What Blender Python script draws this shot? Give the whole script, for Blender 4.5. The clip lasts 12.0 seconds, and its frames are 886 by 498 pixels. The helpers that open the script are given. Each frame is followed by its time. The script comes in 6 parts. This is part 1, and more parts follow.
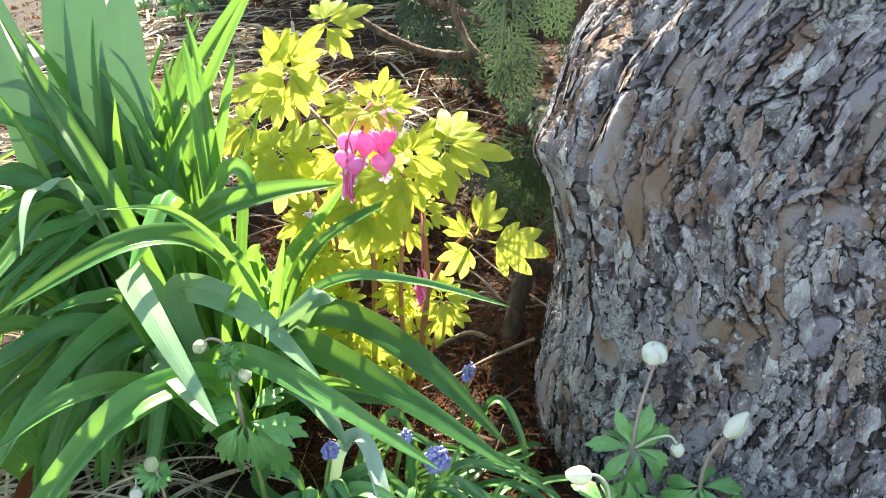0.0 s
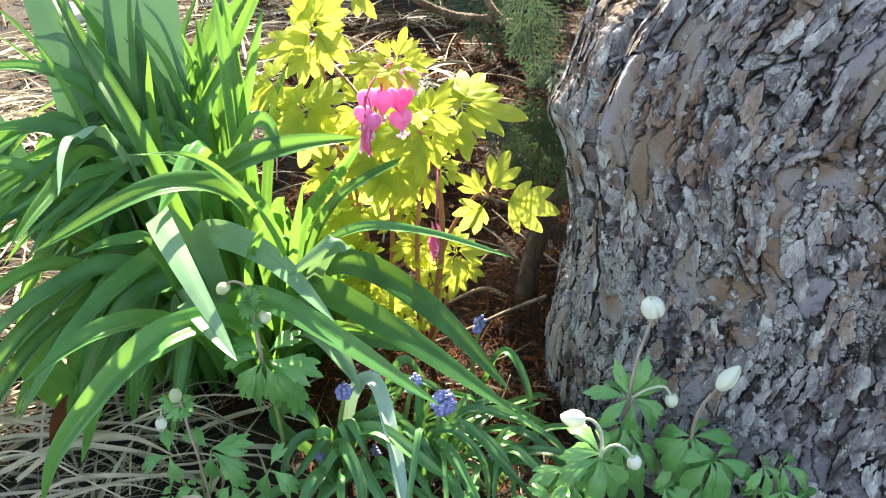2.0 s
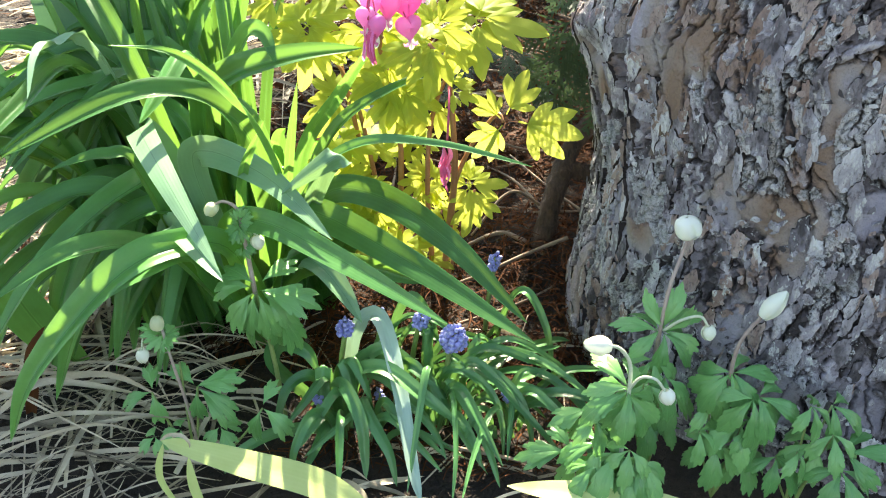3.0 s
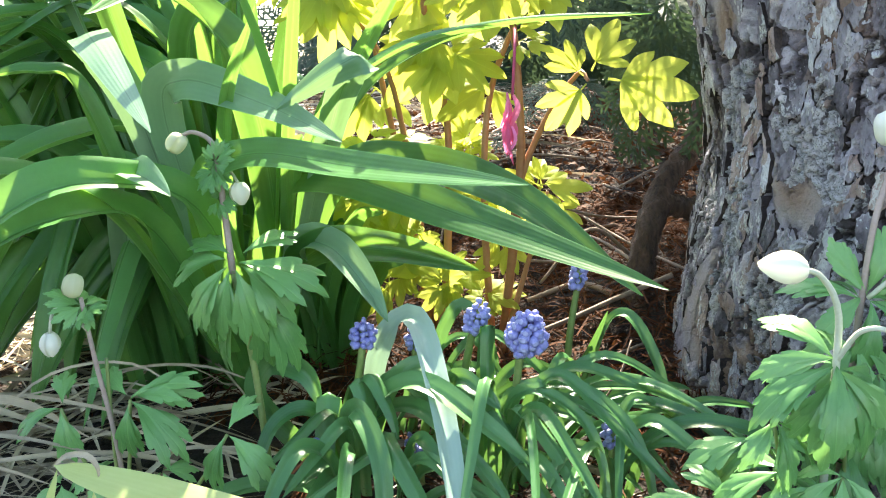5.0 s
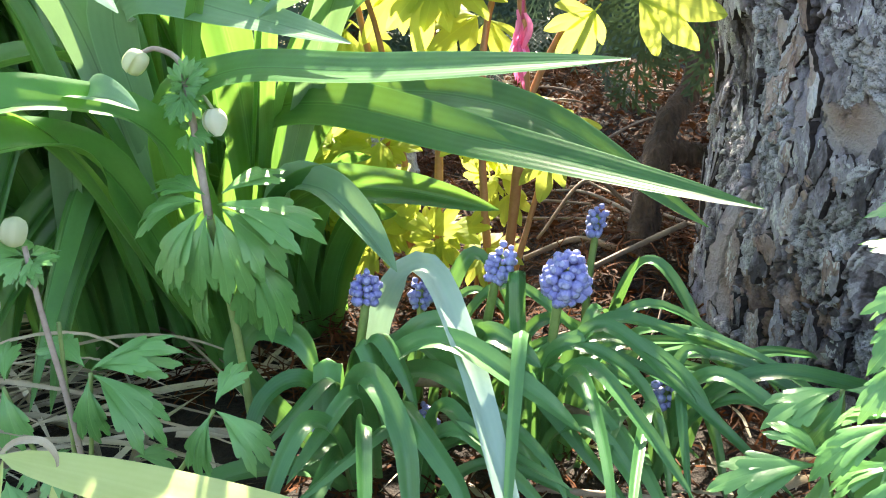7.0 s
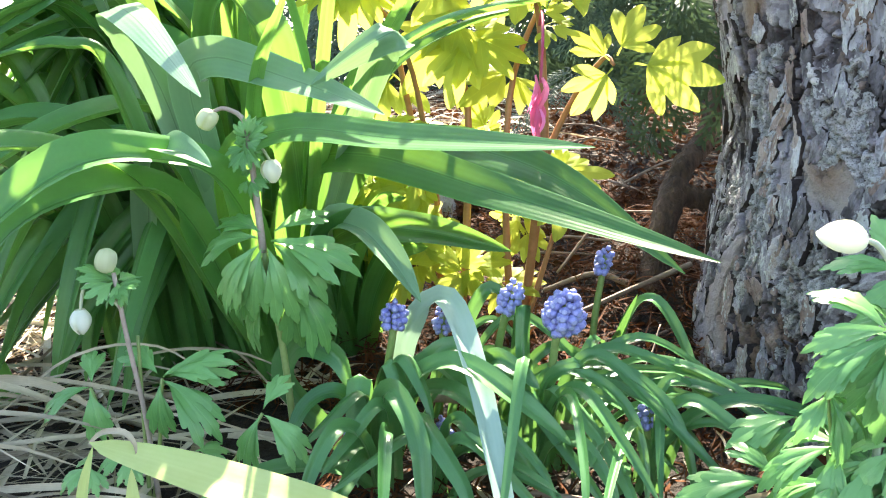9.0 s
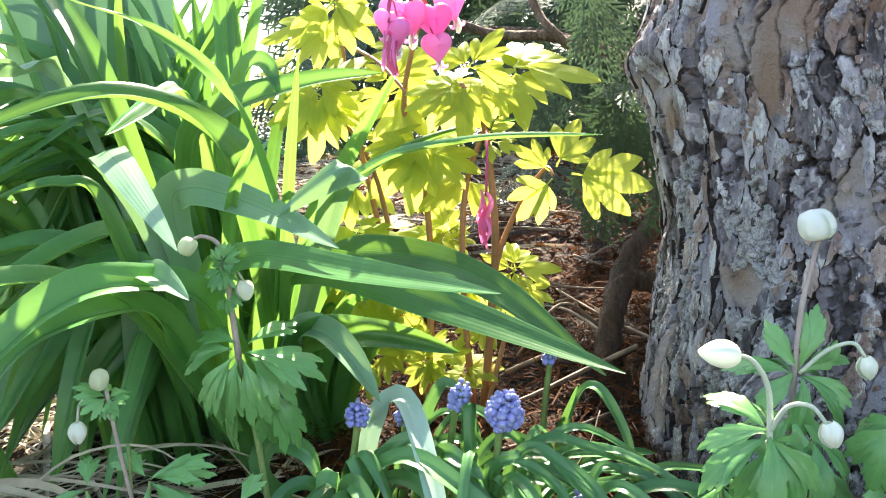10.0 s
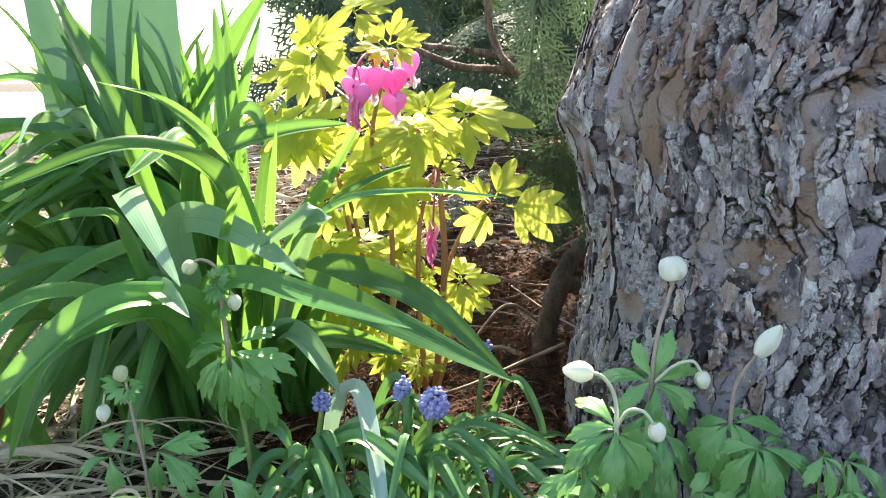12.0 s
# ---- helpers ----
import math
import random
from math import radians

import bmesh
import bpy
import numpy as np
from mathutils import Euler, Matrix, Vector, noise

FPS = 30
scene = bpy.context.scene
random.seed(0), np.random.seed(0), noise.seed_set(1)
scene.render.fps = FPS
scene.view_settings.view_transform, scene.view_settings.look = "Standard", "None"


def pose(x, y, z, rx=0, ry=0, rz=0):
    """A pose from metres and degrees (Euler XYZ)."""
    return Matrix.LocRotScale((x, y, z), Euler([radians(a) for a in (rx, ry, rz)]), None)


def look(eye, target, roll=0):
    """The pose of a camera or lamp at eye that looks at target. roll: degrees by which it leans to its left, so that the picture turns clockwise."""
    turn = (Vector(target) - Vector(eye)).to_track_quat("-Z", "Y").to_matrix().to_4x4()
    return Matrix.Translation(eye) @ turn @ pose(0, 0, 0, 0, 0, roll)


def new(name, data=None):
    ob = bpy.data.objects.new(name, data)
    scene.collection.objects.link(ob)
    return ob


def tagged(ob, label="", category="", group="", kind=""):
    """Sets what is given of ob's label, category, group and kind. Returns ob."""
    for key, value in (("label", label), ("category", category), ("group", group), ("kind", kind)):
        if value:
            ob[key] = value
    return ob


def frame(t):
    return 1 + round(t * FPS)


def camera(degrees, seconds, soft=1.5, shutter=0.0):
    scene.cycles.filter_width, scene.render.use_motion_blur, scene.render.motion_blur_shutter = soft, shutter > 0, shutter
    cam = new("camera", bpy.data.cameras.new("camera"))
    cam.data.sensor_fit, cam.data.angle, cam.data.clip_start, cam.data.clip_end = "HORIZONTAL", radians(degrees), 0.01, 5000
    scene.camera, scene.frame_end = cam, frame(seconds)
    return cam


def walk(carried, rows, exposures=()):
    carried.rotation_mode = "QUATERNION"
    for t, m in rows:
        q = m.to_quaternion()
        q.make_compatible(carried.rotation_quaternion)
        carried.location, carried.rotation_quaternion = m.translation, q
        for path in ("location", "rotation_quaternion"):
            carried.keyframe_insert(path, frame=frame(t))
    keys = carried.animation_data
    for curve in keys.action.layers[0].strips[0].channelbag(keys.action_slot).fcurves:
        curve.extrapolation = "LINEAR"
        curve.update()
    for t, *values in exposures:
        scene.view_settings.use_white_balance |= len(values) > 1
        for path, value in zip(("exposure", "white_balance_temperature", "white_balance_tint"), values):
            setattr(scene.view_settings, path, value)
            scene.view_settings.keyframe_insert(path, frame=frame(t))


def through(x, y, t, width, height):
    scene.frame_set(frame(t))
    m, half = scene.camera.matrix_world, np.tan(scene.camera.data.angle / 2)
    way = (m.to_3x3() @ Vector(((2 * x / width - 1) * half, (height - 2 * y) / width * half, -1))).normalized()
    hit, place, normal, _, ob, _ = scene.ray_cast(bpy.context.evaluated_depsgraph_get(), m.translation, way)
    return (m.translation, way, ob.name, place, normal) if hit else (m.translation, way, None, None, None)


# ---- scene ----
cam = camera(52.9, 12.0, soft=1.1)
PATH = [
    (0, (0.011, 0.045, 0.606), (-0.008, 1.866, -0.219), -0.2),
    (0.5, (0.016, 0.044, 0.611), (-0.018, 1.872, -0.2), -0.3),
    (1, (0.023, 0.035, 0.608), (-0.016, 1.848, -0.236), -0.6),
    (1.5, (0.025, 0.026, 0.61), (-0.009, 1.837, -0.24), 1.0),
    (2, (0.032, 0.008, 0.609), (-0.064, 1.798, -0.28), 0.4),
    (2.5, (0.047, 0.004, 0.578), (-0.094, 1.781, -0.329), 0.6),
    (2.7, (0.04, 0.017, 0.555), (-0.094, 1.794, -0.353), 0.2),
    (4.3, (0.032, 0.176, 0.358), (-0.201, 2.075, -0.225), 0.0),
    (4.5, (0.027, 0.188, 0.322), (-0.25, 2.106, -0.171), 0.5),
    (5, (0.015, 0.204, 0.279), (-0.244, 2.144, -0.132), -0.6),
    (5.5, (0.003, 0.221, 0.256), (-0.181, 2.171, -0.15), -0.1),
    (6, (-0.027, 0.254, 0.237), (-0.15, 2.202, -0.201), -0.2),
    (6.5, (-0.03, 0.272, 0.238), (-0.125, 2.222, -0.199), -1.2),
    (7, (-0.033, 0.267, 0.241), (-0.146, 2.214, -0.201), -1.2),
    (8.8, (-0.023, 0.211, 0.264), (-0.21, 2.155, -0.167), -0.7),
    (9, (-0.014, 0.203, 0.263), (-0.231, 2.151, -0.131), -0.1),
    (9.5, (0.001, 0.186, 0.282), (-0.216, 2.147, -0.047), -0.9),
    (10, (0.019, 0.149, 0.309), (-0.191, 2.117, 0.022), -1.7),
    (10.5, (0.042, 0.089, 0.342), (-0.219, 2.048, 0.04), -1.3),
    (11, (0.058, 0.055, 0.359), (-0.186, 2.011, 0.021), -0.5),
    (11.5, (0.07, 0.035, 0.372), (-0.166, 1.984, -0.006), -0.2),
    (12, (0.079, 0.021, 0.378), (-0.146, 1.973, 0.004), -0.5),
]
walk(cam, [(t, look(eye, target, roll)) for t, eye, target, roll in PATH], exposures=[(0.0, 2.58, 7700, 7), (2.5, 2.58, 7700, 7), (4.5, 2.82, 7250, 11), (7.0, 2.86, 7350, 11), (9.0, 3.03, 7150, 11), (9.5, 3.14, 7150, 11), (10.0, 2.80, 7250, 11), (10.5, 2.76, 7250, 11), (11.0, 2.55, 7450, 11), (12.0, 2.50, 7450, 11)])

# ---- light ----
SUN_AZ, SUN_EL = (-0.05, 0.999), 46.0
world = bpy.data.worlds.new("sky")
scene.world = world
world.use_nodes = True
wn = world.node_tree
sky = wn.nodes.new("ShaderNodeTexSky")
sky.sky_type, sky.sun_disc = "NISHITA", False
sky.sun_elevation = radians(SUN_EL)
sky.sun_rotation = math.atan2(SUN_AZ[0], SUN_AZ[1])
wn.links.new(sky.outputs[0], wn.nodes["Background"].inputs[0])
wn.nodes["Background"].inputs[1].default_value = 0.091
sun = new("sun", bpy.data.lights.new("sun", "SUN"))
sun.data.energy, sun.data.angle, sun.data.color = 5.0, radians(0.6), (1.0, 0.94, 0.84)
_h = math.cos(radians(SUN_EL)) / math.hypot(*SUN_AZ)
sun.matrix_world = look((0, 0, 6), Vector((0, 0, 6)) - Vector((SUN_AZ[0] * _h, SUN_AZ[1] * _h, math.sin(radians(SUN_EL)))))

rnd = random.Random(7)


# ---- materials ----
def nodes_of(name):
    m = bpy.data.materials.new(name)
    m.use_nodes = True
    t = m.node_tree
    return m, t, t.nodes["Principled BSDF"]


def node(t, kind, **inputs):
    n = t.nodes.new(kind)
    for k, v in inputs.items():
        n.inputs[k.replace("_", " ")].default_value = v
    return n


def coords(t, scale=(1, 1, 1)):
    c = t.nodes.new("ShaderNodeTexCoord")
    m = node(t, "ShaderNodeMapping", Scale=scale)
    t.links.new(c.outputs["Object"], m.inputs[0])
    return m.outputs[0]


def noise_of(t, vec, scale, detail=5.0, rough=0.6):
    n = node(t, "ShaderNodeTexNoise", Scale=scale, Detail=detail, Roughness=rough)
    t.links.new(vec, n.inputs["Vector"])
    return n.outputs["Fac"]


def ramp_of(t, fac, stops):
    r = t.nodes.new("ShaderNodeValToRGB")
    e = r.color_ramp.elements
    while len(e) < len(stops):
        e.new(0.5)
    for s, (p, c) in zip(e, stops):
        s.position, s.color = p, (*c, 1)
    t.links.new(fac, r.inputs[0])
    return r.outputs[0]


def mix_of(t, fac, a, b, how="MIX"):
    m = t.nodes.new("ShaderNodeMix")
    m.data_type, m.blend_type = "RGBA", how
    for i, v in ((0, fac), (6, a), (7, b)):
        if isinstance(v, (int, float)):
            m.inputs[i].default_value = v
        elif isinstance(v, tuple):
            m.inputs[i].default_value = (*v, 1)
        else:
            t.links.new(v, m.inputs[i])
    return m.outputs[2]


def math_of(t, how, a, b=0.0, c=0.0):
    m = t.nodes.new("ShaderNodeMath")
    m.operation = how
    for i, v in enumerate((a, b, c)):
        if isinstance(v, (int, float)):
            m.inputs[i].default_value = v
        else:
            t.links.new(v, m.inputs[i])
    return m.outputs[0]


def bump_of(t, height, strength, distance, onto):
    b = node(t, "ShaderNodeBump", Strength=strength, Distance=distance)
    t.links.new(height, b.inputs["Height"])
    t.links.new(b.outputs[0], onto.inputs["Normal"])
    return b


def plain(name, stops, scale, rough=0.8, bump=0.3, dist=0.001, stretch=(1, 1, 1), fine=6.0):
    """A two-scale mottled surface."""
    m, t, p = nodes_of(name)
    v = coords(t, stretch)
    big, small = noise_of(t, v, scale), noise_of(t, v, scale * fine)
    oi = t.nodes.new("ShaderNodeObjectInfo")
    f = math_of(t, "ADD", math_of(t, "MULTIPLY", big, 0.6), math_of(t, "MULTIPLY", small, 0.4))
    f = math_of(t, "ADD", f, math_of(t, "MULTIPLY", math_of(t, "SUBTRACT", oi.outputs["Random"], 0.5), 0.16))
    t.links.new(ramp_of(t, f, stops), p.inputs["Base Color"])
    p.inputs["Roughness"].default_value = rough
    bump_of(t, small, bump, dist, p)
    return m


def leafy(name, dark, light, glow, rough=0.38, through=0.4, veins=34.0, island=False, rib=0.5, bloom=None, groove=False, gloss=0.32):
    """A thin leaf: veins run along it, light comes through it."""
    m, t, p = nodes_of(name)
    uv = t.nodes.new("ShaderNodeUVMap")
    sep = t.nodes.new("ShaderNodeSeparateXYZ")
    t.links.new(uv.outputs[0], sep.inputs[0])
    v = coords(t)
    big, small = noise_of(t, v, 28.0), noise_of(t, v, 420.0, 3.0)
    if island:
        rv = t.nodes.new("ShaderNodeNewGeometry").outputs["Random Per Island"]
    else:
        rv = t.nodes.new("ShaderNodeObjectInfo").outputs["Random"]
    f = math_of(t, "ADD", math_of(t, "MULTIPLY", big, 0.7), math_of(t, "MULTIPLY", rv, 0.45))
    f = math_of(t, "SUBTRACT", f, 0.08)
    col = ramp_of(t, f, ((0.2, dark), (0.75, light)))
    wave = math_of(t, "SINE", math_of(t, "MULTIPLY", sep.outputs[0], veins * math.pi))
    col = mix_of(t, math_of(t, "MULTIPLY", math_of(t, "ADD", wave, 1.0), 0.07), col, light)
    mid = math_of(t, "ABSOLUTE", math_of(t, "SUBTRACT", sep.outputs[0], 0.5))
    ribline = math_of(t, "MULTIPLY", math_of(t, "LESS_THAN", mid, 0.045 if groove else 0.03), rib)
    col = mix_of(t, ribline, col, tuple(c * 1.25 for c in light))
    # midrib groove: a dark line between pale flanks puts its shade in the colour
    if groove:
        col = mix_of(t, math_of(t, "MULTIPLY", math_of(t, "LESS_THAN", mid, 0.018), 0.6), col, tuple(c * 0.6 for c in dark))
        edge = math_of(t, "GREATER_THAN", mid, 0.475)
        col = mix_of(t, math_of(t, "MULTIPLY", edge, 0.45), col, tuple(c * 1.3 for c in light))
    col = mix_of(t, math_of(t, "MULTIPLY", small, 0.25), col, dark)
    if bloom:
        col = mix_of(t, math_of(t, "MULTIPLY", big, 0.7), col, bloom)
    t.links.new(col, p.inputs["Base Color"])
    p.inputs["Roughness"].default_value = rough
    p.inputs["Specular IOR Level"].default_value = gloss
    h = math_of(t, "ADD", math_of(t, "MULTIPLY", wave, 0.22 if groove else 0.06), small)
    bump_of(t, h, 0.18, 0.0006, p)
    tr = t.nodes.new("ShaderNodeBsdfTranslucent")
    t.links.new(mix_of(t, 0.55, col, glow), tr.inputs[0])
    mx = t.nodes.new("ShaderNodeMixShader")
    mx.inputs[0].default_value = through
    t.links.new(p.outputs[0], mx.inputs[1])
    t.links.new(tr.outputs[0], mx.inputs[2])
    t.links.new(mx.outputs[0], t.nodes["Material Output"].inputs[0])
    return m


M_BLADE = leafy("daylily_leaf", (0.020, 0.098, 0.022), (0.108, 0.315, 0.085), (0.32, 0.60, 0.08), 0.34, 0.36, 14.0, rib=0.35, groove=True, gloss=0.5)
M_BLADE_PALE = leafy("daylily_leaf_underside", (0.10, 0.22, 0.12), (0.20, 0.36, 0.20), (0.3, 0.5, 0.14), 0.36, 0.25, 14.0, groove=True, rib=0.2, gloss=0.5)
M_BROAD = leafy("glaucous_leaf", (0.065, 0.16, 0.090), (0.125, 0.255, 0.145), (0.14, 0.32, 0.11), 0.42, 0.15, 30.0, rib=0.1)
M_GOLD = leafy("golden_leaf", (0.23, 0.32, 0.03), (0.42, 0.51, 0.085), (0.88, 0.90, 0.17), 0.55, 0.52, 6.0, rib=0.35, gloss=0.2)
M_ANEM = leafy("anemone_leaf", (0.095, 0.275, 0.080), (0.235, 0.48, 0.165), (0.24, 0.50, 0.11), 0.30, 0.22, 10.0, rib=0.30, gloss=0.5)
M_MUSC = leafy("hyacinth_leaf", (0.040, 0.150, 0.044), (0.122, 0.295, 0.105), (0.24, 0.48, 0.08), 0.30, 0.20, 16.0, rib=0.1, gloss=0.5)
M_MUSC_BLUE = leafy("hyacinth_leaf_bloomed", (0.30, 0.44, 0.35), (0.42, 0.55, 0.47), (0.3, 0.5, 0.25), 0.30, 0.15, 12.0, rib=0.0)
M_YELLOWING = leafy("yellowing_leaf", (0.46, 0.57, 0.17), (0.68, 0.76, 0.34), (0.7, 0.78, 0.2), 0.4, 0.3, 14.0, rib=0.1)
M_CONIFER = leafy("conifer_scale", (0.028, 0.056, 0.033), (0.085, 0.135, 0.085), (0.10, 0.17, 0.06), 0.5, 0.2, 3.0, rib=0.0)
M_STRAW = leafy("dry_leaf", (0.050, 0.034, 0.022), (0.78, 0.67, 0.48), (0.5, 0.4, 0.25), 0.5, 0.2, 9.0, island=True, rib=0.0)
M_LITTER = leafy("litter", (0.010, 0.005, 0.0028), (0.135, 0.050, 0.019), (0.30, 0.12, 0.045), 0.7, 0.12, 8.0, island=True, rib=0.1, gloss=0.1)
M_PETAL = leafy("pink_petal", (0.84, 0.13, 0.50), (0.96, 0.48, 0.80), (0.97, 0.40, 0.74), 0.35, 0.48, 8.0, rib=0.1)
M_PETAL_DULL = leafy("faded_petal", (0.45, 0.04, 0.13), (0.62, 0.14, 0.22), (0.7, 0.1, 0.2), 0.45, 0.3, 8.0, rib=0.1)
M_SPENT = leafy("spent_petal", (0.60, 0.06, 0.20), (0.85, 0.26, 0.42), (0.9, 0.2, 0.4), 0.45, 0.35, 8.0, rib=0.1)
M_WHITE = leafy("white_petal", (0.82, 0.84, 0.72), (0.92, 0.93, 0.87), (0.8, 0.85, 0.55), 0.5, 0.3, 6.0, rib=0.05)
M_CREAM = leafy("cream_petal", (0.55, 0.58, 0.35), (0.78, 0.80, 0.62), (0.75, 0.8, 0.4), 0.5, 0.3, 6.0, rib=0.05)
M_SOIL = plain("soil", ((0.30, (0.005, 0.0034, 0.0022)), (0.5, (0.014, 0.0088, 0.0052)), (0.72, (0.042, 0.025, 0.014))), 26.0, 0.95, 1.0, 0.006, fine=9.0)
M_STEM = plain("orange_stem", ((0.3, (0.30, 0.12, 0.05)), (0.7, (0.45, 0.22, 0.09))), 60.0, 0.5, 0.2)
M_STEM_BROWN = plain("purple_brown_stem", ((0.3, (0.25, 0.18, 0.15)), (0.7, (0.42, 0.34, 0.29))), 90.0, 0.6, 0.2)
M_STEM_GREEN = plain("green_stem", ((0.3, (0.14, 0.22, 0.06)), (0.7, (0.26, 0.34, 0.12))), 60.0, 0.45, 0.2)
M_STEM_PALE = plain("pale_stalk", ((0.3, (0.42, 0.48, 0.33)), (0.7, (0.62, 0.66, 0.52))), 90.0, 0.5, 0.2)
M_FLORET = plain("blue_floret", ((0.3, (0.16, 0.17, 0.46)), (0.7, (0.38, 0.40, 0.74))), 160.0, 0.5, 0.3)
M_FLORET_RIM = plain("pale_floret_rim", ((0.3, (0.25, 0.27, 0.56)), (0.7, (0.40, 0.43, 0.72))), 200.0, 0.5, 0.2)
M_WOOD = plain("shrub_bark", ((0.30, (0.030, 0.019, 0.014)), (0.5, (0.105, 0.066, 0.046)), (0.70, (0.30, 0.22, 0.16))), 60.0, 0.9, 1.0, 0.006, (1, 1, 0.22))
M_TWIG = plain("dry_twig", ((0.3, (0.11, 0.075, 0.052)), (0.7, (0.32, 0.24, 0.175))), 70.0, 0.8, 0.5)
M_STONE = plain("pale_stone", ((0.32, (0.16, 0.16, 0.14)), (0.5, (0.50, 0.48, 0.44)), (0.68, (0.72, 0.70, 0.66))), 30.0, 0.9, 1.0, 0.008)
M_PAVE = plain("concrete", ((0.3, (0.44, 0.43, 0.40)), (0.7, (0.58, 0.57, 0.54))), 2.0, 0.9, 0.3, fine=20.0)


def bark_material():
    """Flaking bark: 'plate' holds a plate's own tone, the smooth patches and the cracks, 'tone' the warm and the scurfy areas."""
    m, t, p = nodes_of("tree_bark")
    v = coords(t)

    def layers(name):
        at = t.nodes.new("ShaderNodeAttribute")
        at.attribute_name = name
        sep = t.nodes.new("ShaderNodeSeparateXYZ")
        t.links.new(at.outputs["Vector"], sep.inputs[0])
        return sep.outputs
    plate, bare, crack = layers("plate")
    warm, scurf, flake = layers("tone")
    big, mid, fine, grit = noise_of(t, v, 16.0), noise_of(t, v, 95.0), noise_of(t, v, 420.0), noise_of(t, v, 1300.0, 2.0)
    f = math_of(t, "ADD", math_of(t, "MULTIPLY", plate, 0.42), math_of(t, "MULTIPLY", flake, 0.24))
    f = math_of(t, "ADD", f, math_of(t, "MULTIPLY", mid, 0.34))
    col = ramp_of(t, f, ((0.24, (0.054, 0.045, 0.046)), (0.42, (0.168, 0.142, 0.152)), (0.60, (0.345, 0.308, 0.335)), (0.80, (0.74, 0.70, 0.71))))
    rust = ramp_of(t, mid, ((0.35, (0.13, 0.075, 0.05)), (0.6, (0.34, 0.215, 0.145)), (0.75, (0.46, 0.37, 0.29))))
    w = math_of(t, "ADD", warm, math_of(t, "MULTIPLY", math_of(t, "SUBTRACT", flake, 0.5), 0.25))
    col = mix_of(t, ramp_of(t, w, ((0.62, (0, 0, 0)), (0.78, (0.85, 0.85, 0.85)))), col, rust)
    smooth = ramp_of(t, math_of(t, "ADD", math_of(t, "MULTIPLY", warm, 0.7), math_of(t, "MULTIPLY", big, 0.3)), ((0.36, (0.35, 0.325, 0.39)), (0.48, (0.41, 0.375, 0.41)), (0.56, (0.40, 0.34, 0.31)), (0.68, (0.30, 0.20, 0.14))))
    smooth = mix_of(t, math_of(t, "MULTIPLY", fine, 0.22), smooth, (0.20, 0.17, 0.17))
    col = mix_of(t, bare, col, smooth)
    lich = math_of(t, "GREATER_THAN", math_of(t, "ADD", math_of(t, "MULTIPLY", scurf, 0.55), math_of(t, "MULTIPLY", fine, 0.6)), 0.70)
    col = mix_of(t, math_of(t, "MULTIPLY", lich, 0.55), col, (0.66, 0.66, 0.65))
    dark = math_of(t, "GREATER_THAN", grit, 0.60)
    col = mix_of(t, math_of(t, "MULTIPLY", dark, math_of(t, "ADD", 0.25, math_of(t, "MULTIPLY", scurf, 0.45))), col, (0.085, 0.074, 0.08))
    # dark brown in the cracks: inner bark, with their shade put into the colour
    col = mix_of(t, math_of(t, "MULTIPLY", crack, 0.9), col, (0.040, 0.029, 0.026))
    t.links.new(col, p.inputs["Base Color"])
    p.inputs["Roughness"].default_value = 0.80
    p.inputs["Specular IOR Level"].default_value = 0.3
    h = math_of(t, "ADD", math_of(t, "MULTIPLY", fine, 0.8), math_of(t, "ADD", mid, math_of(t, "MULTIPLY", grit, 0.35)))
    bump_of(t, h, 1.0, 0.0032, p)
    return m


M_BARK = bark_material()


